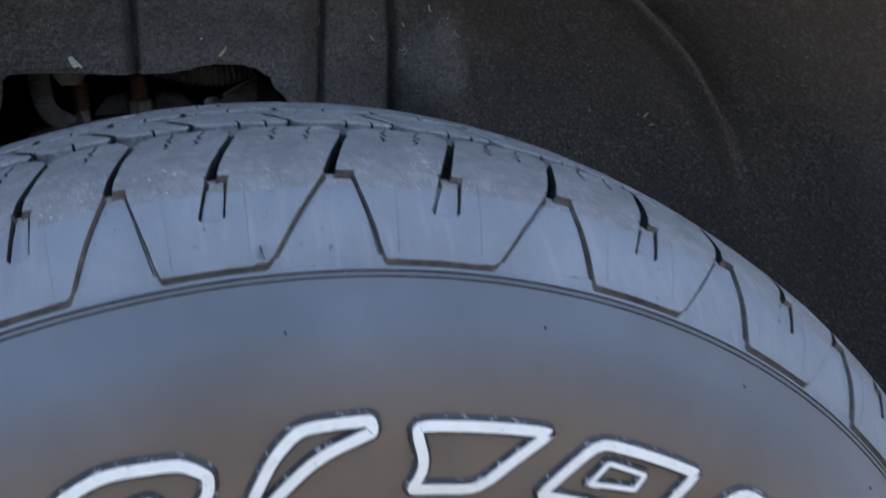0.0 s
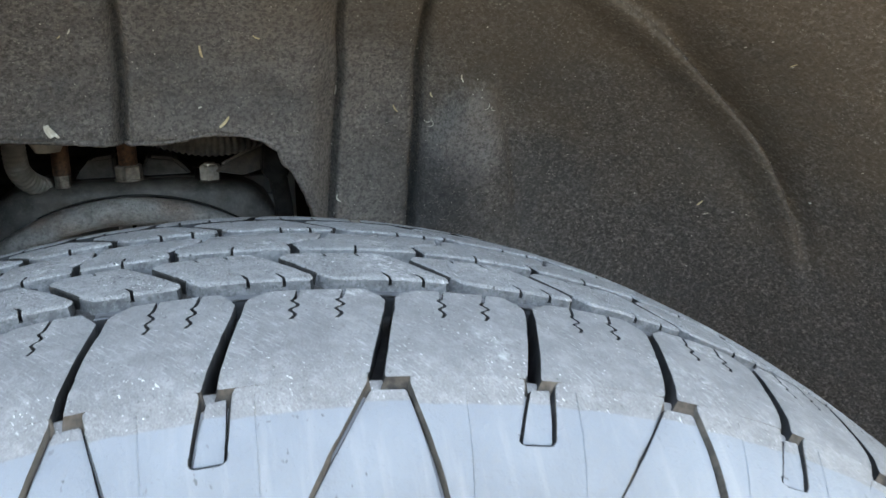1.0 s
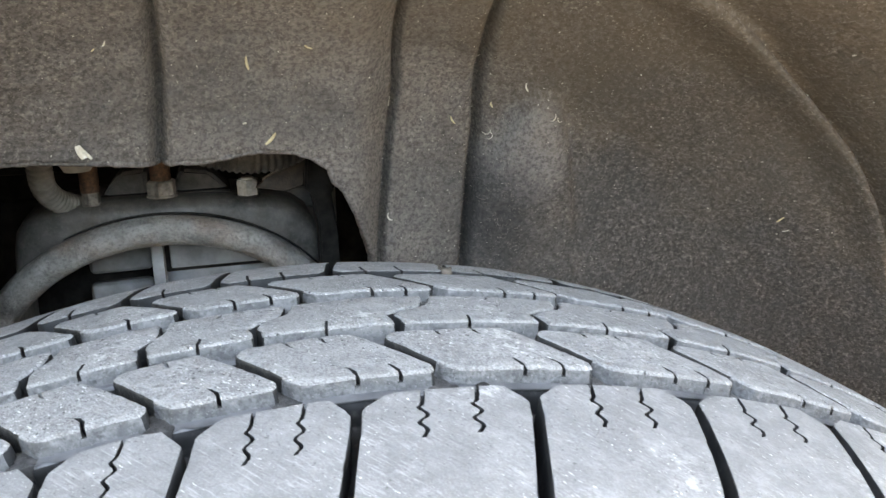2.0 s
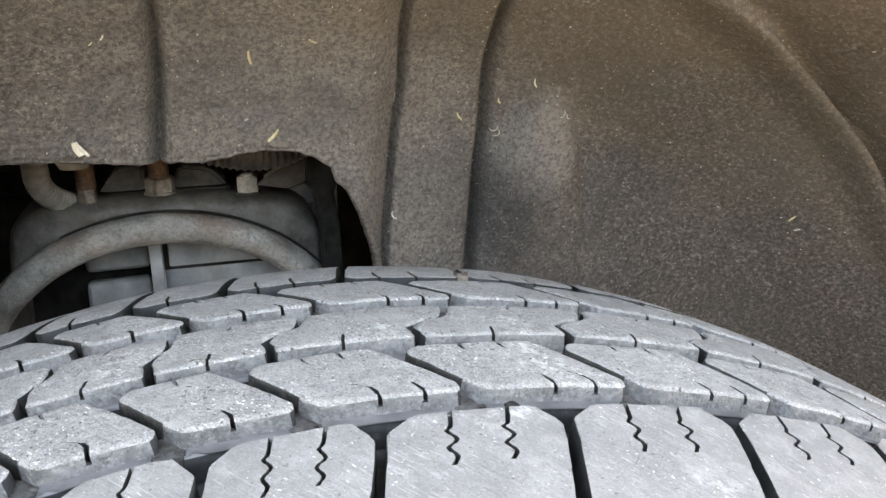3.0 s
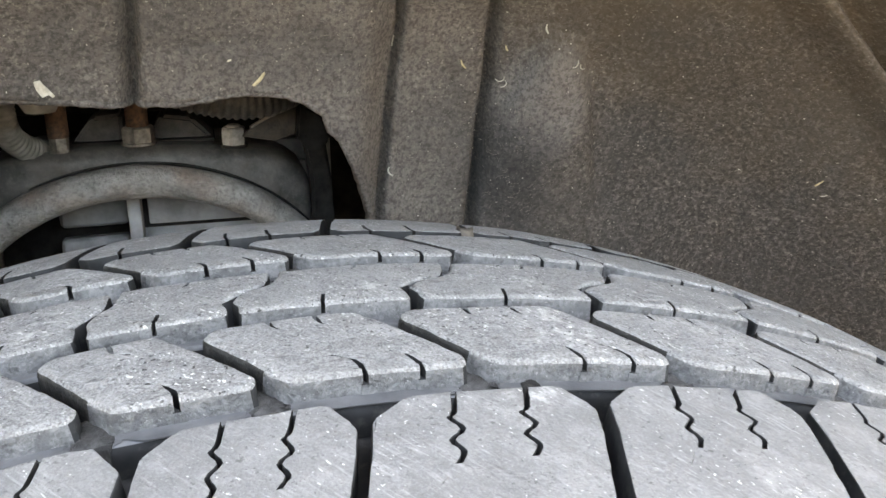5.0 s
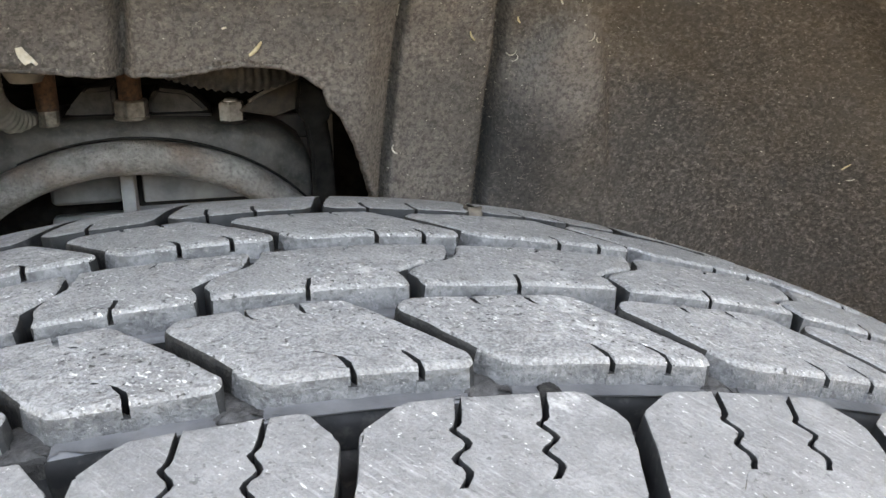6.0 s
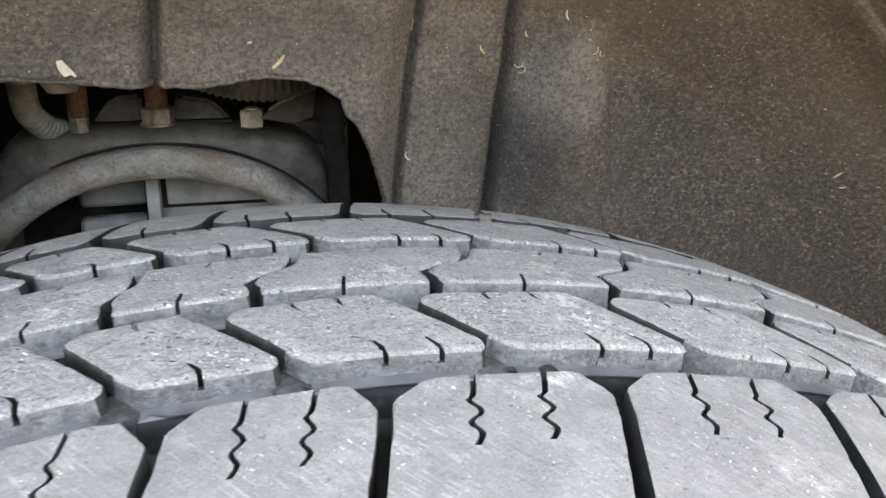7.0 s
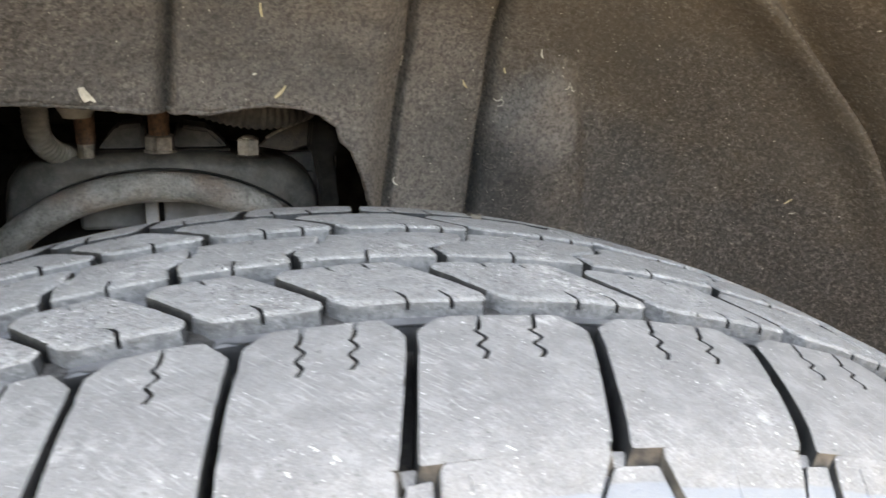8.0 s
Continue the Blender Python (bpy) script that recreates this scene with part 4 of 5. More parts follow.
def build_tyre():
    tyre = thing("tyre", "worn grey truck tyre with scuffed blocks and white sidewall marks", "tyre")
    casing = build_casing(tyre)
    for k in range(FIRST, COUNT + FIRST):
        cell = (2.4, 2.4) if -5 < k < 9 else (8.0, 8.0)
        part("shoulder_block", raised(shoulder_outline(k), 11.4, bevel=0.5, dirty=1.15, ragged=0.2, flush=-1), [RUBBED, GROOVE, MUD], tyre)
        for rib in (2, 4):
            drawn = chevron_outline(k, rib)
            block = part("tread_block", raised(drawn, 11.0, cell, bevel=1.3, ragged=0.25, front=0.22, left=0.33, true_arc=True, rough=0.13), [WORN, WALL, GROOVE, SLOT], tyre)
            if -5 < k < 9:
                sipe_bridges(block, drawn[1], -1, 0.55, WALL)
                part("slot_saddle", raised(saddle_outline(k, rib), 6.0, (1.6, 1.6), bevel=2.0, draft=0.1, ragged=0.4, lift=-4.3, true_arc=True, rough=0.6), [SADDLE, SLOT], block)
            part("block_step", raised(ledge_outline(k, rib), 7.0, (8.0, 8.0), bevel=2.4, draft=0.05, ragged=0.15, lift=-4.3, true_arc=True), [LEDGE, GROOVE], tyre)
        drawn = centre_outline(k)
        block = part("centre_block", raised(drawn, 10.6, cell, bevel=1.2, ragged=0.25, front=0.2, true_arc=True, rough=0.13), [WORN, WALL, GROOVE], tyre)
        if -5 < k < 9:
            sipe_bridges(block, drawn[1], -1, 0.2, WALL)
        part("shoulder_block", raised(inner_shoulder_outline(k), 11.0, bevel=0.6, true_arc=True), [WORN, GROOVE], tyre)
    for k in range(FIRST + 1, COUNT + FIRST + 1, 2):
        panel = part("shoulder_panel", raised(panel_outline(k), 2.9, (8, 5), 0.75, 0.25, 0.7, 0.08, flush=1, dark=((k + 0.5) * MM, (k + 1.0) * MM, -113.0)), [PANEL, DIRT, DIRT, GROOVE], tyre, "bluish grey raised panel with a dirty lower edge")
        part("notch_pad", raised(notch_pad_outline(k), 2.4, (8, 5), 0.4, 0.15, lift=-1.1), [PANEL, GROOVE], panel)
        part("recess_pad", raised(recess_pad_outline(k), 2.0, (8, 5), 0.4, 0.1, lift=-1.6), [PANEL, GROOVE], tyre)
        for u in (0.48, 1.22):
            bm = bmesh.new()
            x = slid((k + u - 0.265 + 0.06) * MM, -110.0)
            lo, hi = [], []
            for i in range(7):
                y = -99.5 - i * 3.6
                lo.append([bm.verts.new(on_tyre(x + dx - 0.018 * MM * i / 6, y, h)) for dx, h in ((-0.26, -0.2), (-0.08, 0.22), (0.08, 0.22), (0.26, -0.2))])
            for a, b in zip(lo, lo[1:]):
                for i in range(3):
                    bm.faces.new((a[i], a[i + 1], b[i + 1], b[i]))
            bmesh.ops.recalc_face_normals(bm, faces=bm.faces)
            part("mould_line", bm, PANEL, panel)
    # dirt packed over the step above one sipe
    tab = fillet([(39.6, -48.4), (43.5, -48.4), (43.3, -44.4), (39.9, -44.4)], 0.5), ()
    part("dirt_tab", raised(tab, 4.0, (1.5, 1.5), 0.6, 0.1, lift=-3.7, true_arc=True, rough=0.3), [SLOT, SLOT], tyre, "patch of dark packed dirt on the step")
    # a clod of dry mud wedged in one of the far grooves
    clod = fillet([(60.4 - 2.6, 54.5), (60.4 + 2.2, 54.0), (60.4 + 3.4, 60.0), (60.4 - 1.8, 61.5)], 1.5), ()
    part("mud_clod", raised(clod, 7.0, (1.2, 1.2), 1.0, 0.1, lift=0.6, true_arc=True, rough=0.9), [MUD, MUD], tyre, "clod of dry brown mud in a groove")
    return tyre, casing


tyre, casing = build_tyre()
# the wheel leans in a little at the top
CAMBER = Matrix.Translation((0, -0.035, 0.8)) @ Matrix.Rotation(radians(-0.6), 4, "X") @ Matrix.Translation((0, 0.035, -0.8))
tyre.matrix_world = CAMBER


def side_point(a, r, h):
    """A point on the outer sidewall at a degrees and radius r, h metres proud of it."""
    y = float(np.interp(r, [0.240, 0.255, 0.270, 0.285, 0.300, 0.313, 0.326, 0.338, 0.3462], [-0.133, -0.1385, -0.1412, -0.1420, -0.1410, -0.1388, -0.1356, -0.1314, -0.1274]))
    return Vector((r * math.sin(radians(a)), y - h, RADIUS + r * math.cos(radians(a))))


def side_mark(points, stroke, corner=7.0):
    """A raised hollow outline on the sidewall: a black smeared foot and a white face. Points are degrees and radius."""
    flat = fillet([(a * 5.15, r * 1000) for a, r in points], corner)
    dense = []
    for p, q in zip(flat, flat[1:] + flat[:1]):
        m = max(1, int((q - p).length / 4))
        dense += [p.lerp(q, i / m) for i in range(m)]
    n = len(dense)
    area = sum(dense[i].x * dense[(i + 1) % n].y - dense[(i + 1) % n].x * dense[i].y for i in range(n))
    made = []
    for i in range(n):
        d = (dense[(i + 1) % n] - dense[i - 1]).normalized()
        made.append(Vector((d.y, -d.x)) * (1 if area > 0 else -1))
    out = []
    for rows, close in (([(2.0, -0.6), (1.4, 1.5), (0.7, 1.9), (-stroke, 1.9), (-stroke - 0.6, 1.5), (-stroke - 1.2, -0.6)], False), ([(0.3, 1.8), (0.15, 2.3), (-stroke + 0.5, 2.3), (-stroke + 0.3, 1.8)], False)):
        bm = bmesh.new()
        rings = [[bm.verts.new(side_point((p + o * w).x / 5.15, (p + o * w).y / 1000, h / 1000)) for p, o in zip(dense, made)] for w, h in rows]
        for a, b in zip(rings, rings[1:]):
            for i in range(n):
                bm.faces.new((a[i], a[(i + 1) % n], b[(i + 1) % n], b[i]))
        bmesh.ops.recalc_face_normals(bm, faces=bm.faces)
        out.append(smooth(bm, 0.8))
    foot = part("raised_mark", out[0], SMEAR, tyre, "raised black mark with a white outlined face")
    part("white_face", out[1], WHITE, foot, "white rubber outline")


for mark in ([(-14.0, 0.274), (-13.0, 0.3015), (-9.4, 0.3068), (-4.6, 0.3030), (-3.0, 0.2960), (-3.2, 0.2890), (-5.6, 0.274)],
             [(-2.4, 0.274), (0.6, 0.2985), (2.4, 0.3070), (7.3, 0.3078), (7.6, 0.3010), (3.7, 0.2930), (-0.8, 0.274)],
             [(9.6, 0.2780), (10.7, 0.2885), (9.5, 0.3050), (14.4, 0.3053), (20.6, 0.3057), (15.3, 0.2780)],
             [(19.7, 0.2780), (23.6, 0.3056), (33.2, 0.3060), (32.6, 0.2980), (31.2, 0.2780)],
             [(33.4, 0.2780), (37.4, 0.3080), (42.2, 0.3085), (44.6, 0.2780)]):
    side_mark([(a, r + 0.0012) for a, r in mark], 4.0)
side_mark([(23.9, 0.2880), (25.0, 0.2990), (28.6, 0.2985), (28.2, 0.2905)], 2.0, 1.5)
side_mark([(-10.6, 0.2780), (-10.0, 0.2935), (-7.0, 0.2945), (-6.4, 0.2900), (-7.4, 0.2780)], 2.4, 3.0)

# little rubber nubs left by the mould, and a small raised triangle
for a, r in ((-14.5, 0.337), (2.2, 0.3375), (18.25, 0.3410), (34.4, 0.3440), (50.0, 0.344)):
    p = side_point(a, r, 0)
    part("mould_nub", lathe([(0.0004, 0.001), (0.0004, -0.0010), (0.0002, -0.0013), (0, -0.0013)], 8, "y", p), GROOVE, casing)
tri = [Vector((0.095, -118.3)), Vector((0.040, -122.3)), Vector((0.135, -122.3))]
mid = (tri[0] + tri[1] + tri[2]) / 3
bm = bmesh.new()
rows = [[bm.verts.new(on_tyre((mid.x + (p.x - mid.x) * k) * MM, mid.y + (p.y - mid.y) * k, h)) for p in tri] for k, h in ((1.10, -0.1), (1.0, 1.3), (0.76, 1.3), (0.62, -0.1))]
for a, b in zip(rows, rows[1:]):
    for k in range(3):
        bm.faces.new((a[k], a[(k + 1) % 3], b[(k + 1) % 3], b[k]))
bmesh.ops.recalc_face_normals(bm, faces=bm.faces)
part("wear_mark", bm, PANEL, casing, "small raised triangle outline")
part("wheel_disc", lathe([(0.0, 0.02), (0.06, 0.02), (0.08, 0.0), (0.17, -0.005), (0.19, -0.03), (0.2155, -0.085), (0.2155, -0.110), (0.210, -0.113), (0.2, -0.10), (0.18, 0.06), (0.2, 0.10), (0.2155, 0.112)], 64, "y", (0, 0, RADIUS)), BLACK, tyre, "plain dark steel disc")


# ---- behind the liner: suspension tower, fixings and hoses ----
def ellipse(a, b, cx, cz, y, lo, hi, n):
    return [(cx + a * math.cos(radians(lo + (hi - lo) * i / n)), y, cz + b * math.sin(radians(lo + (hi - lo) * i / n))) for i in range(n + 1)]


def build_tower():
    tower = thing("suspension_tower", "dusty black steel suspension tower with an arched rolled lip", "suspension tower")
    # face plate with the arched opening
    bm = bmesh.new()
    cx = -0.064
    n = 40
    inner = [(x, z) for x, _, z in ellipse(0.1215, 0.0975, cx, 0.627, 0, 0, 180, n)]
    edge = [(0.0590, 0.60), (0.0585, 0.66), (0.0574, 0.693), (0.0560, 0.709), (0.0539, 0.7227), (0.0500, 0.7318), (0.0440, 0.7390), (0.0292, 0.7465), (0.010, 0.7500), (-0.0136, 0.7522), (-0.058, 0.7540), (-0.104, 0.7542), (-0.141, 0.7506), (-0.1565, 0.7453), (-0.1625, 0.739), (-0.1655, 0.730), (-0.1673, 0.7128), (-0.170, 0.66), (-0.172, 0.60)]
    ln = [0.0]
    for p, q in zip(edge, edge[1:]):
        ln.append(ln[-1] + math.dist(p, q))
    outer_ = [(float(np.interp(ln[-1] * i / n, ln, [p[0] for p in edge])), float(np.interp(ln[-1] * i / n, ln, [p[1] for p in edge]))) for i in range(n + 1)]
    inner[0], inner[-1] = (inner[0][0], 0.60), (inner[-1][0], 0.60)
    # from the opening outwards: the hole's wall, the flat face, its edge rolling back, and the top
    rings = []
    for share, inset, y in ((0, 0, 0.454), (0, 0, 0.404), (1, 0.0115, 0.4040), (1, 0.0070, 0.4052), (1, 0.0032, 0.4085), (1, 0.0008, 0.4130), (1, 0.0, 0.4190), (1, 0.0, 0.479)):
        row = []
        for (xi, zi), (xo, zo) in zip(inner, outer_):
            d = Vector((xi - xo, 0, zi - zo)).normalized() * inset
            row.append(bm.verts.new((xo + d.x, y, zo + d.z) if share else (xi, y, zi)))
        rings.append(row)
    for a, b in zip(rings, rings[1:]):
        for i in range(n):
            bm.faces.new((a[i], a[i + 1], b[i + 1], b[i]))
    bmesh.ops.recalc_face_normals(bm, faces=bm.faces)
    part("face_plate", smooth(bm, 0.9), TOWER, tower)
    part("rolled_lip", sweep(ellipse(0.1300, 0.1055, cx, 0.627, 0.396, -8, 188, 160), lambda i: 0.0112 + 0.0005 * noise.noise(Vector((i * 0.11, 0.4, 0.7))) + 0.0003 * noise.noise(Vector((i * 0.37, 2.4, 0.7))), 24), LIP, tower, "thick rolled black steel lip, worn grey")
    part("seam", sweep(ellipse(0.1412, 0.1170, cx, 0.627, 0.4005, 28, 118, 40), lambda i: 0.0005 + 0.0007 * math.sin(math.pi * i / 40), 8), BLACK, tower, "dark seam above the lip")
    # ribbed grey plastic seen through the arch
    insert = part("grey_insert", box((-0.0745, 0.452, 0.57), (0.075, 0.462, 0.745)), GREY, tower, "ribbed grey plastic behind the arch")
    part("upright_rib", box((-0.0745, 0.430, 0.58), (-0.0655, 0.455, 0.735), 0.0015), GREY, insert)
    # a black sheet stands in for the shade of the recess round the pad
    part("window_recess_shade", box((-0.0655, 0.4485, 0.6850), (0.055, 0.4515, 0.7300), 0.0006), BLACK, insert)
    part("window_pad", box((-0.0615, 0.444, 0.6885), (0.055, 0.4515, 0.7300), 0.002), GREY, insert)
    # left of the rib, a darker copy of the grey paints in shade
    for name, y0, z0, z1, lean in (("upper_shelf", 0.462, 0.6855, 0.7300, 12), ("lower_shelf", 0.452, 0.62, 0.6800, 6)):
        bm = box((-0.124, y0, z0), (-0.076, y0 + 0.016, z1), 0.005, 3)
        turn_x = Matrix.Translation((0, y0, z0)) @ Matrix.Rotation(radians(-lean), 4, "X") @ Matrix.Rotation(radians(6), 4, "Z") @ Matrix.Translation((0, -y0, -z0))
        bmesh.ops.transform(bm, matrix=turn_x, verts=bm.verts)
        part(name, bm, SHELF, insert, "grey plastic shelf with its shade painted in")
    part("back_plate", box((-0.19, 0.479, 0.57), (-0.0745, 0.489, 0.745)), BLACK, insert)
    return tower


tower = build_tower()


def hexagon(r, h0, h1, bevel=0.0012):
    bm = bmesh.new()
    loops = [[bm.verts.new((rr * math.cos(math.pi / 3 * i + 0.35), rr * math.sin(math.pi / 3 * i + 0.35), h)) for i in range(6)] for rr, h in ((r, h0), (r, h1 - bevel), (r * 0.88, h1))]
    for a, b in zip(loops, loops[1:]):
        for i in range(6):
            bm.faces.new((a[i], a[(i + 1) % 6], b[(i + 1) % 6], b[i]))
    bm.faces.new(loops[0][::-1])
    bm.faces.new(loops[-1])
    return bm


def build_bolt(x, y, z, r, nut_h, stud_r, stud_h, head, stud, label):
    bolt = thing("bolt", label, "bolt", "fixings on the suspension tower")
    bolt.location = (x, y, z)
    part("washer", lathe([(0, 0), (r * 1.06, 0), (r * 1.06, 0.0018), (0, 0.0018)], 20), DARK if head is ZINC else head, bolt)
    part("nut", hexagon(r, 0.0018, nut_h), head, bolt)
    part("stud", lathe([(stud_r, nut_h - 0.002), (stud_r, stud_h), (stud_r * 0.8, stud_h + 0.001), (0, stud_h + 0.001)], 16), stud, bolt)
    return bolt


build_bolt(-0.0602, 0.414, 0.7545, 0.0108, 0.0125, 0.0074, 0.034, DULL, RUST, "dull steel nut on a rusty orange stud, on the black tower")
build_bolt(-0.1100, 0.414, 0.7515, 0.0062, 0.0120, 0.0068, 0.034, DULL, RUST, "small dull nut on a brown rusty stud, on the black tower")
build_bolt(0.0025, 0.412, 0.7500, 0.0086, 0.0138, 0.0050, 0.0145, ZINC, ZINC, "bright zinc hexagon bolt head on the black tower")


def build_hose(points, r, pitch, material, label):
    hose = thing("corrugated_hose", label, "hose", "corrugated hoses behind the liner")
    way = spline(points, 60)
    ln = [0.0]
    for p, q in zip(way, way[1:]):
        ln.append(ln[-1] + (q - p).length)
    m = int(ln[-1] / (pitch / 6))
    pts = [Vector([float(np.interp(ln[-1] * i / m, ln, [p[k] for p in way])) for k in range(3)]) for i in range(m + 1)]
    part("tube", sweep(pts, lambda i: r * (1.0 + 0.05 * math.sin(2 * math.pi * i / 6)), 20), material, hose)
    return hose


build_hose([(-0.070, 0.350, 0.822), (-0.036, 0.336, 0.8050), (0.004, 0.332, 0.7952), (0.036, 0.340, 0.8015), (0.066, 0.365, 0.826)], 0.0130, 0.0040, HOSE, "black corrugated plastic hose tucked behind the felt edge")
build_hose([(-0.141, 0.394, 0.835), (-0.138, 0.394, 0.805), (-0.1385, 0.396, 0.782), (-0.1380, 0.402, 0.768), (-0.1320, 0.411, 0.757), (-0.120, 0.425, 0.748)], 0.0084, 0.0034, GREY_HOSE, "grey corrugated plastic hose beside the suspension tower")


def prism(outline, y0, y1):
    bm = bmesh.new()
    a = [bm.verts.new((x, y0, z)) for x, z in outline]
    b = [bm.verts.new((x, y1, z)) for x, z in outline]
    bm.faces.new(a)
    bm.faces.new(b[::-1])
    for i in range(len(a)):
        j = (i + 1) % len(a)
        bm.faces.new((a[i], b[i], b[j], a[j]))
    bmesh.ops.recalc_face_normals(bm, faces=bm.faces)
    return bm


bracket = thing("bracket", "folded black steel bracket with a dusty brown gusset beside the tower", "bracket")
bm = prism([(0.0432, 0.7840), (0.0557, 0.7790), (0.0640, 0.7700), (0.0625, 0.7600), (0.0560, 0.7520), (0.0480, 0.7535), (0.0408, 0.7626)], 0.366, 0.384)
bmesh.ops.bevel(bm, geom=bm.edges[:], offset=0.0016, segments=2, affect="EDGES")
part("folded_plate", smooth(bm), BLACK, bracket)
bm = prism([(0.0470, 0.7560), (0.0625, 0.7560), (0.0660, 0.7300), (0.0668, 0.6990), (0.0670, 0.64), (0.0500, 0.64), (0.0520, 0.73)], 0.386, 0.398)
bmesh.ops.bevel(bm, geom=bm.edges[:], offset=0.002, segments=2, affect="EDGES")
part("lower_leg", smooth(bm), BLACK, bracket, "dull black steel leg")
bm = prism([(0.0436, 0.7838), (0.0412, 0.7640), (0.0275, 0.7600), (0.0060, 0.7640), (0.0150, 0.7715), (0.0290, 0.7785)], 0.372, 0.375)
bmesh.ops.bevel(bm, geom=bm.edges[:], offset=0.0008, segments=1, affect="EDGES")
part("gusset", smooth(bm), GUSSET, bracket, "dusty brown bare steel gusset")
part("gusset_rim", sweep(spline([(0.0120, 0.3715, 0.7700), (0.0200, 0.3715, 0.7745), (0.0310, 0.3710, 0.7793), (0.0434, 0.3705, 0.7842)], 6), 0.0011, 8), LIP, bracket, "pale rolled edge of the gusset")

ledge = thing("frame_rail", "dark frame rail behind the suspension tower", "frame rail")
part("rail", box((-0.40, 0.475, 0.766), (0.10, 0.53, 0.83), 0.006), BLACK, ledge)
for outline in ([(-0.1080, 0.7470), (-0.1010, 0.7590), (-0.0905, 0.7708), (-0.0715, 0.7725), (-0.0715, 0.7470)], [(-0.0510, 0.7470), (-0.0510, 0.7640), (-0.0450, 0.7708), (-0.0250, 0.7680), (-0.0150, 0.7580), (-0.0080, 0.7470)]):
    bm = prism(outline, 0.432, 0.468)
    bmesh.ops.bevel(bm, geom=bm.edges[:], offset=0.0025, segments=2, affect="EDGES")
    part("mount_pad", smooth(bm), PAD, ledge)
part("mount_base", box((-0.106, 0.426, 0.742), (-0.010, 0.472, 0.7545), 0.003), DARK, ledge)
cap = thing("dust_cap", "pale dusty rubber cap hanging under the felt edge", "cap")
part("cap", lathe([(0, 0.796), (0.008, 0.7905), (0.0125, 0.7985), (0.0125, 0.812), (0, 0.812)], 20, "z", (-0.1050, 0.335, 0)), GREY_HOSE, cap)

# inner wing and body side that close the space round the wheel well
# the inner floor and ends are unseen, added to keep out light from below
for name, lo, hi in (("wall_inner_wing", (-0.70, 0.58, 0.30), (0.70, 0.60, 1.115)), ("wall_inner_floor", (-0.70, 0.345, 0.28), (0.70, 0.60, 0.30)),
                     ("wall_inner_end_a", (-0.72, 0.15, 0.28), (-0.70, 0.60, 1.115)), ("wall_inner_end_b", (0.70, 0.15, 0.28), (0.72, 0.60, 1.115))):
    tagged(part(name, box(lo, hi), BLACK, None), "dark inner wing and added closing panels that keep light out behind the suspension", "car body", kind="structure")
bm = bmesh.new()
N = 64
inner, outer_ = [], []
for i in range(N + 1):
    a = radians(-102 + 204 * i / N)
    s, c = math.sin(a), math.cos(a)
    inner.append((0.672 * s, RADIUS + 0.672 * c))
    k = min(1.3 / abs(s) if abs(s) > 1e-3 else 99, (0.72 / c) if c > 0.05 else 99)
    outer_.append((k * s, max(0.25, RADIUS + k * c)))
fa = [bm.verts.new((x, -0.078, z)) for x, z in inner]
fb = [bm.verts.new((x, -0.090, z)) for x, z in outer_]
fc = [bm.verts.new((x, -0.058, z)) for x, z in inner]
fd = [bm.verts.new((x, -0.075, z)) for x, z in outer_]
for i in range(N):
    bm.faces.new((fa[i], fa[i + 1], fb[i + 1], fb[i]))
    bm.faces.new((fa[i], fc[i], fc[i + 1], fa[i + 1]))
    bm.faces.new((fc[i], fd[i], fd[i + 1], fc[i + 1]))
bmesh.ops.recalc_face_normals(bm, faces=bm.faces)
tagged(part("wall_body_side", smooth(bm), BODY, None), "dark painted body side round the wheel arch", "car body", kind="structure")
tagged(part("wall_bonnet", box((-1.3, -0.09, 1.115), (1.3, 1.4, 1.13)), BODY, None), "dark painted bonnet over the wheel well", "car body", kind="structure")


# ---- straw, lint and grit caught on the felt ----
def fleck(x, z, length, width, angle, bend, material, label, name, category):
    bm = bmesh.new()
    y = liner_y(x, z)
    rows = []
    for i in range(5):
        t = i / 4 - 0.5
        a = radians(angle) + bend * t
        px, pz = x + length * t * math.cos(a), z + length * t * math.sin(a)
        py = liner_y(px, pz) - 0.0012 - 0.0012 * abs(t)
        w = width * (1 - 1.2 * t * t)
        nx, nz = -math.sin(a), math.cos(a)
        rows.append([bm.verts.new((px + nx * k * w, py - h, pz + nz * k * w)) for k, h in ((-0.5, 0), (0, 0.0006), (0.5, 0), (0, -0.0006))])
    for a, b in zip(rows, rows[1:]):
        for i in range(4):
            bm.faces.new((a[i], a[(i + 1) % 4], b[(i + 1) % 4], b[i]))
    bm.faces.new(rows[0][::-1])
    bm.faces.new(rows[-1])
    bmesh.ops.recalc_face_normals(bm, faces=bm.faces)
    ob = part(name, bm, material, None)
    return tagged(ob, label, category, "bits caught on the felt liner")


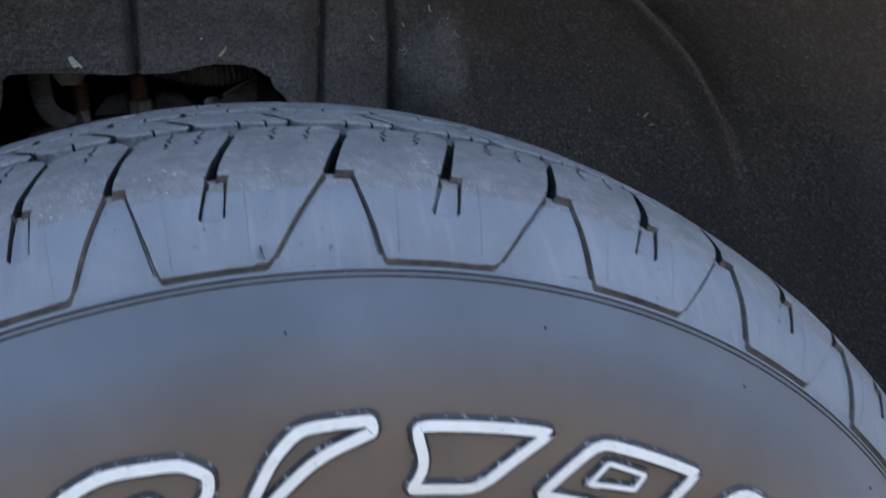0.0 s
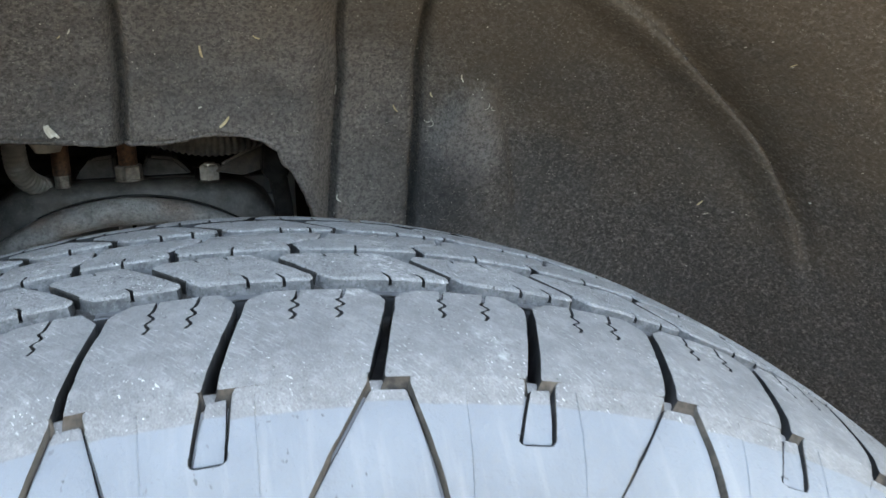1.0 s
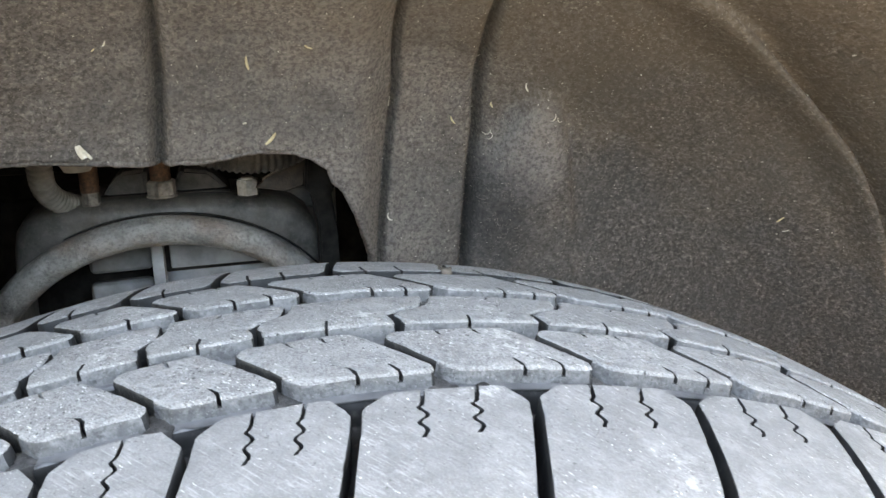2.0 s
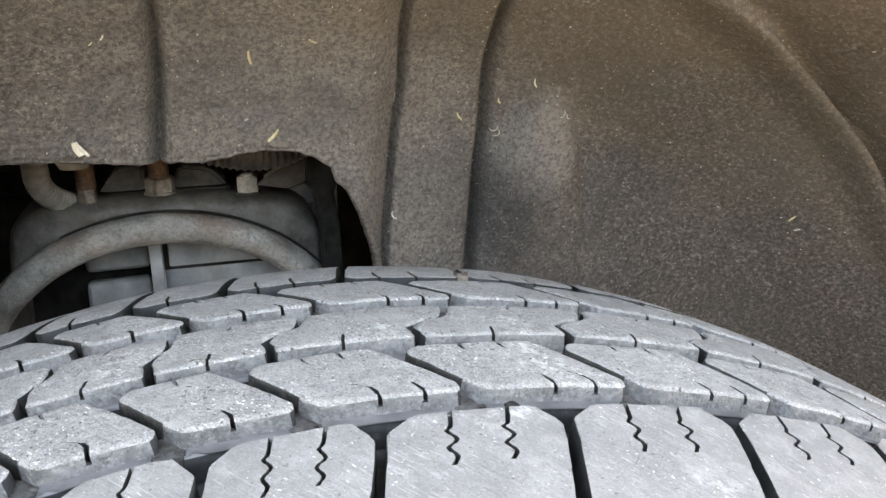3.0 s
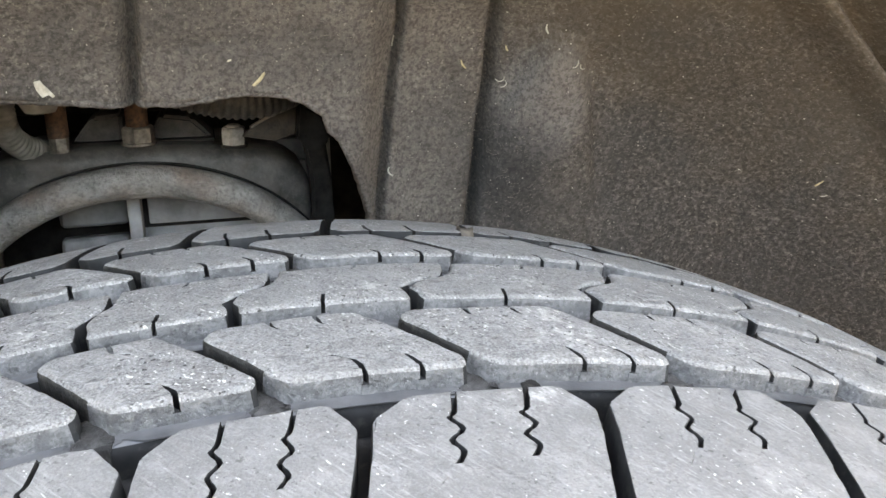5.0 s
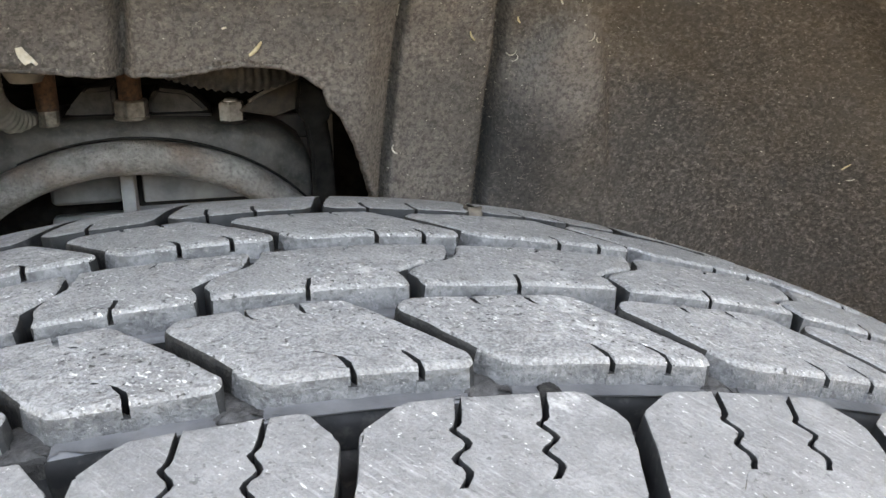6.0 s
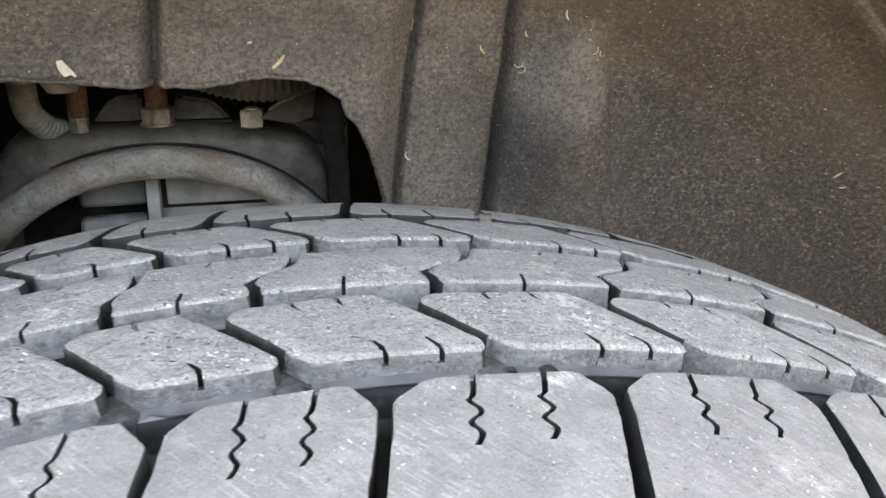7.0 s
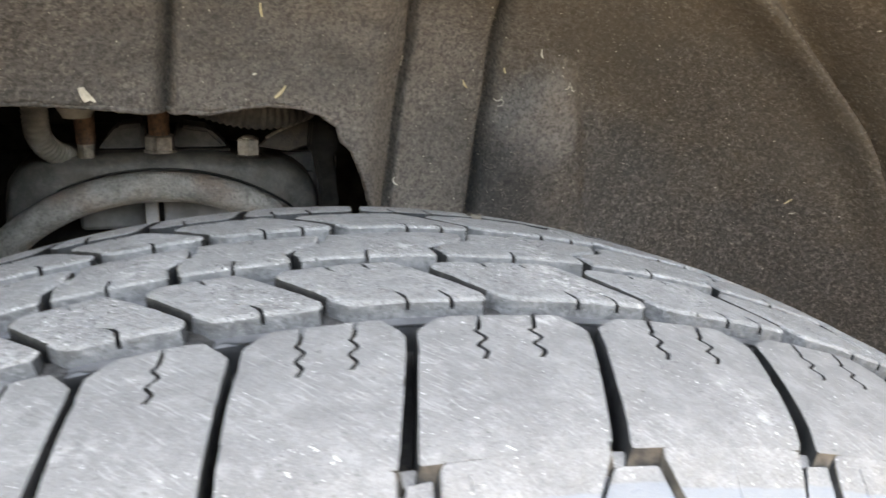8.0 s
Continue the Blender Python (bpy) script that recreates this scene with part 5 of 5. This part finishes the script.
for x, z, ln_, w, a, b, kind in ((0.002, 0.858, 0.0095, 0.0020, -80, 0.2, 0), (0.036, 0.866, 0.0060, 0.0014, -25, 0.3, 0), (0.014, 0.811, 0.0115, 0.0026, 48, 0.25, 0), (0.0155, 0.8125, 0.008, 0.0012, 62, 0.1, 0),
                                 (-0.0935, 0.8105, 0.0105, 0.0062, -72, 0.15, 1), (-0.0905, 0.8090, 0.0095, 0.0030, -55, 0.2, 1), (0.0925, 0.829, 0.0085, 0.0014, 85, 0.7, 1), (0.093, 0.746, 0.0090, 0.0016, -65, 1.0, 1), (0.135, 0.814, 0.0080, 0.0016, -55, 0.3, 0),
                                 (0.162, 0.823, 0.0050, 0.0016, -60, 0.3, 0), (0.181, 0.835, 0.0075, 0.0016, -70, 0.3, 1), (0.3655, 0.7365, 0.0060, 0.0024, 72, 0.3, 0), (0.372, 0.727, 0.0040, 0.0010, 30, 0.9, 1),
                                 (-0.070, 0.871, 0.0040, 0.0012, 55, 0.3, 1), (-0.076, 0.868, 0.0030, 0.0010, 40, 0.3, 0), (-0.001, 0.822, 0.0030, 0.0016, 20, 0.1, 1), (0.163, 0.802, 0.0090, 0.0010, 20, 1.6, 1),
                                 (0.166, 0.800, 0.0080, 0.0009, 70, 1.4, 1), (0.200, 0.814, 0.0085, 0.0009, 55, 1.2, 1), (0.203, 0.812, 0.0070, 0.0008, -40, 1.2, 1), (0.345, 0.846, 0.0025, 0.0010, 60, 0.2, 0)):
    if kind == 0:
        fleck(x, z, ln_ * 0.8, w * 0.75, a, b, STRAW, "pale yellow straw fragment stuck to the felt liner", "straw_bit", "straw")
    else:
        fleck(x, z, ln_ * 0.8, w * 0.7, a, b, LINT, "whitish curled fibre stuck to the felt liner", "lint_fibre", "fibre")


def build_fuzz():
    """Short loose hairs and grit all over the felt, one mesh."""
    for name, count, material, lw, label in (("felt_fuzz", 3200, FUZZ, (0.0018, 0.0050, 0.00009), "short brown fibres standing off the felt"), ("felt_grit", 420, LINT, (0.0003, 0.0010, 0.00022), "fine pale grit in the felt")):
        bm = bmesh.new()
        for _ in range(count):
            x, z = rnd.uniform(-0.16, 0.42), rnd.uniform(0.66, 0.90)
            rho = math.hypot(x, z - RADIUS)
            if rho < 0.33 or rho > 0.578 or inside(HOLE, x, z):
                continue
            a, ln_ = rnd.uniform(0, math.pi), rnd.uniform(lw[0], lw[1]) * rnd.uniform(0.5, 1.0)
            w = lw[2] * rnd.uniform(0.7, 1.5)
            lift = rnd.uniform(0.0003, 0.0016)
            pts = []
            a1 = a + rnd.uniform(-0.9, 0.9)
            x1, z1 = x + math.cos(a) * ln_ / 2, z + math.sin(a) * ln_ / 2
            x2, z2 = x1 + math.cos(a1) * ln_ / 2, z1 + math.sin(a1) * ln_ / 2
            for px, pz, h in ((x, z, 0.0), (x1, z1, lift), (x2, z2, lift * 0.6)):
                py = liner_y(px, pz) - 0.0007 - h
                pts.append((Vector((px - math.sin(a) * w, py, pz + math.cos(a) * w)), Vector((px + math.sin(a) * w, py, pz - math.cos(a) * w)), Vector((px, py - w * 1.6, pz))))
            vs = [[bm.verts.new(p) for p in row] for row in pts]
            for r0, r1 in zip(vs, vs[1:]):
                for i in range(3):
                    bm.faces.new((r0[i], r0[(i + 1) % 3], r1[(i + 1) % 3], r1[i]))
        tagged(part(name, bm, material, None), label, "fibres" if name == "felt_fuzz" else "grit", kind="stuff")


FUZZ = make_plain("felt_fibres", (0.10, 0.092, 0.082), (0.26, 0.24, 0.21), 0.9, 0.0, 500)
build_fuzz()
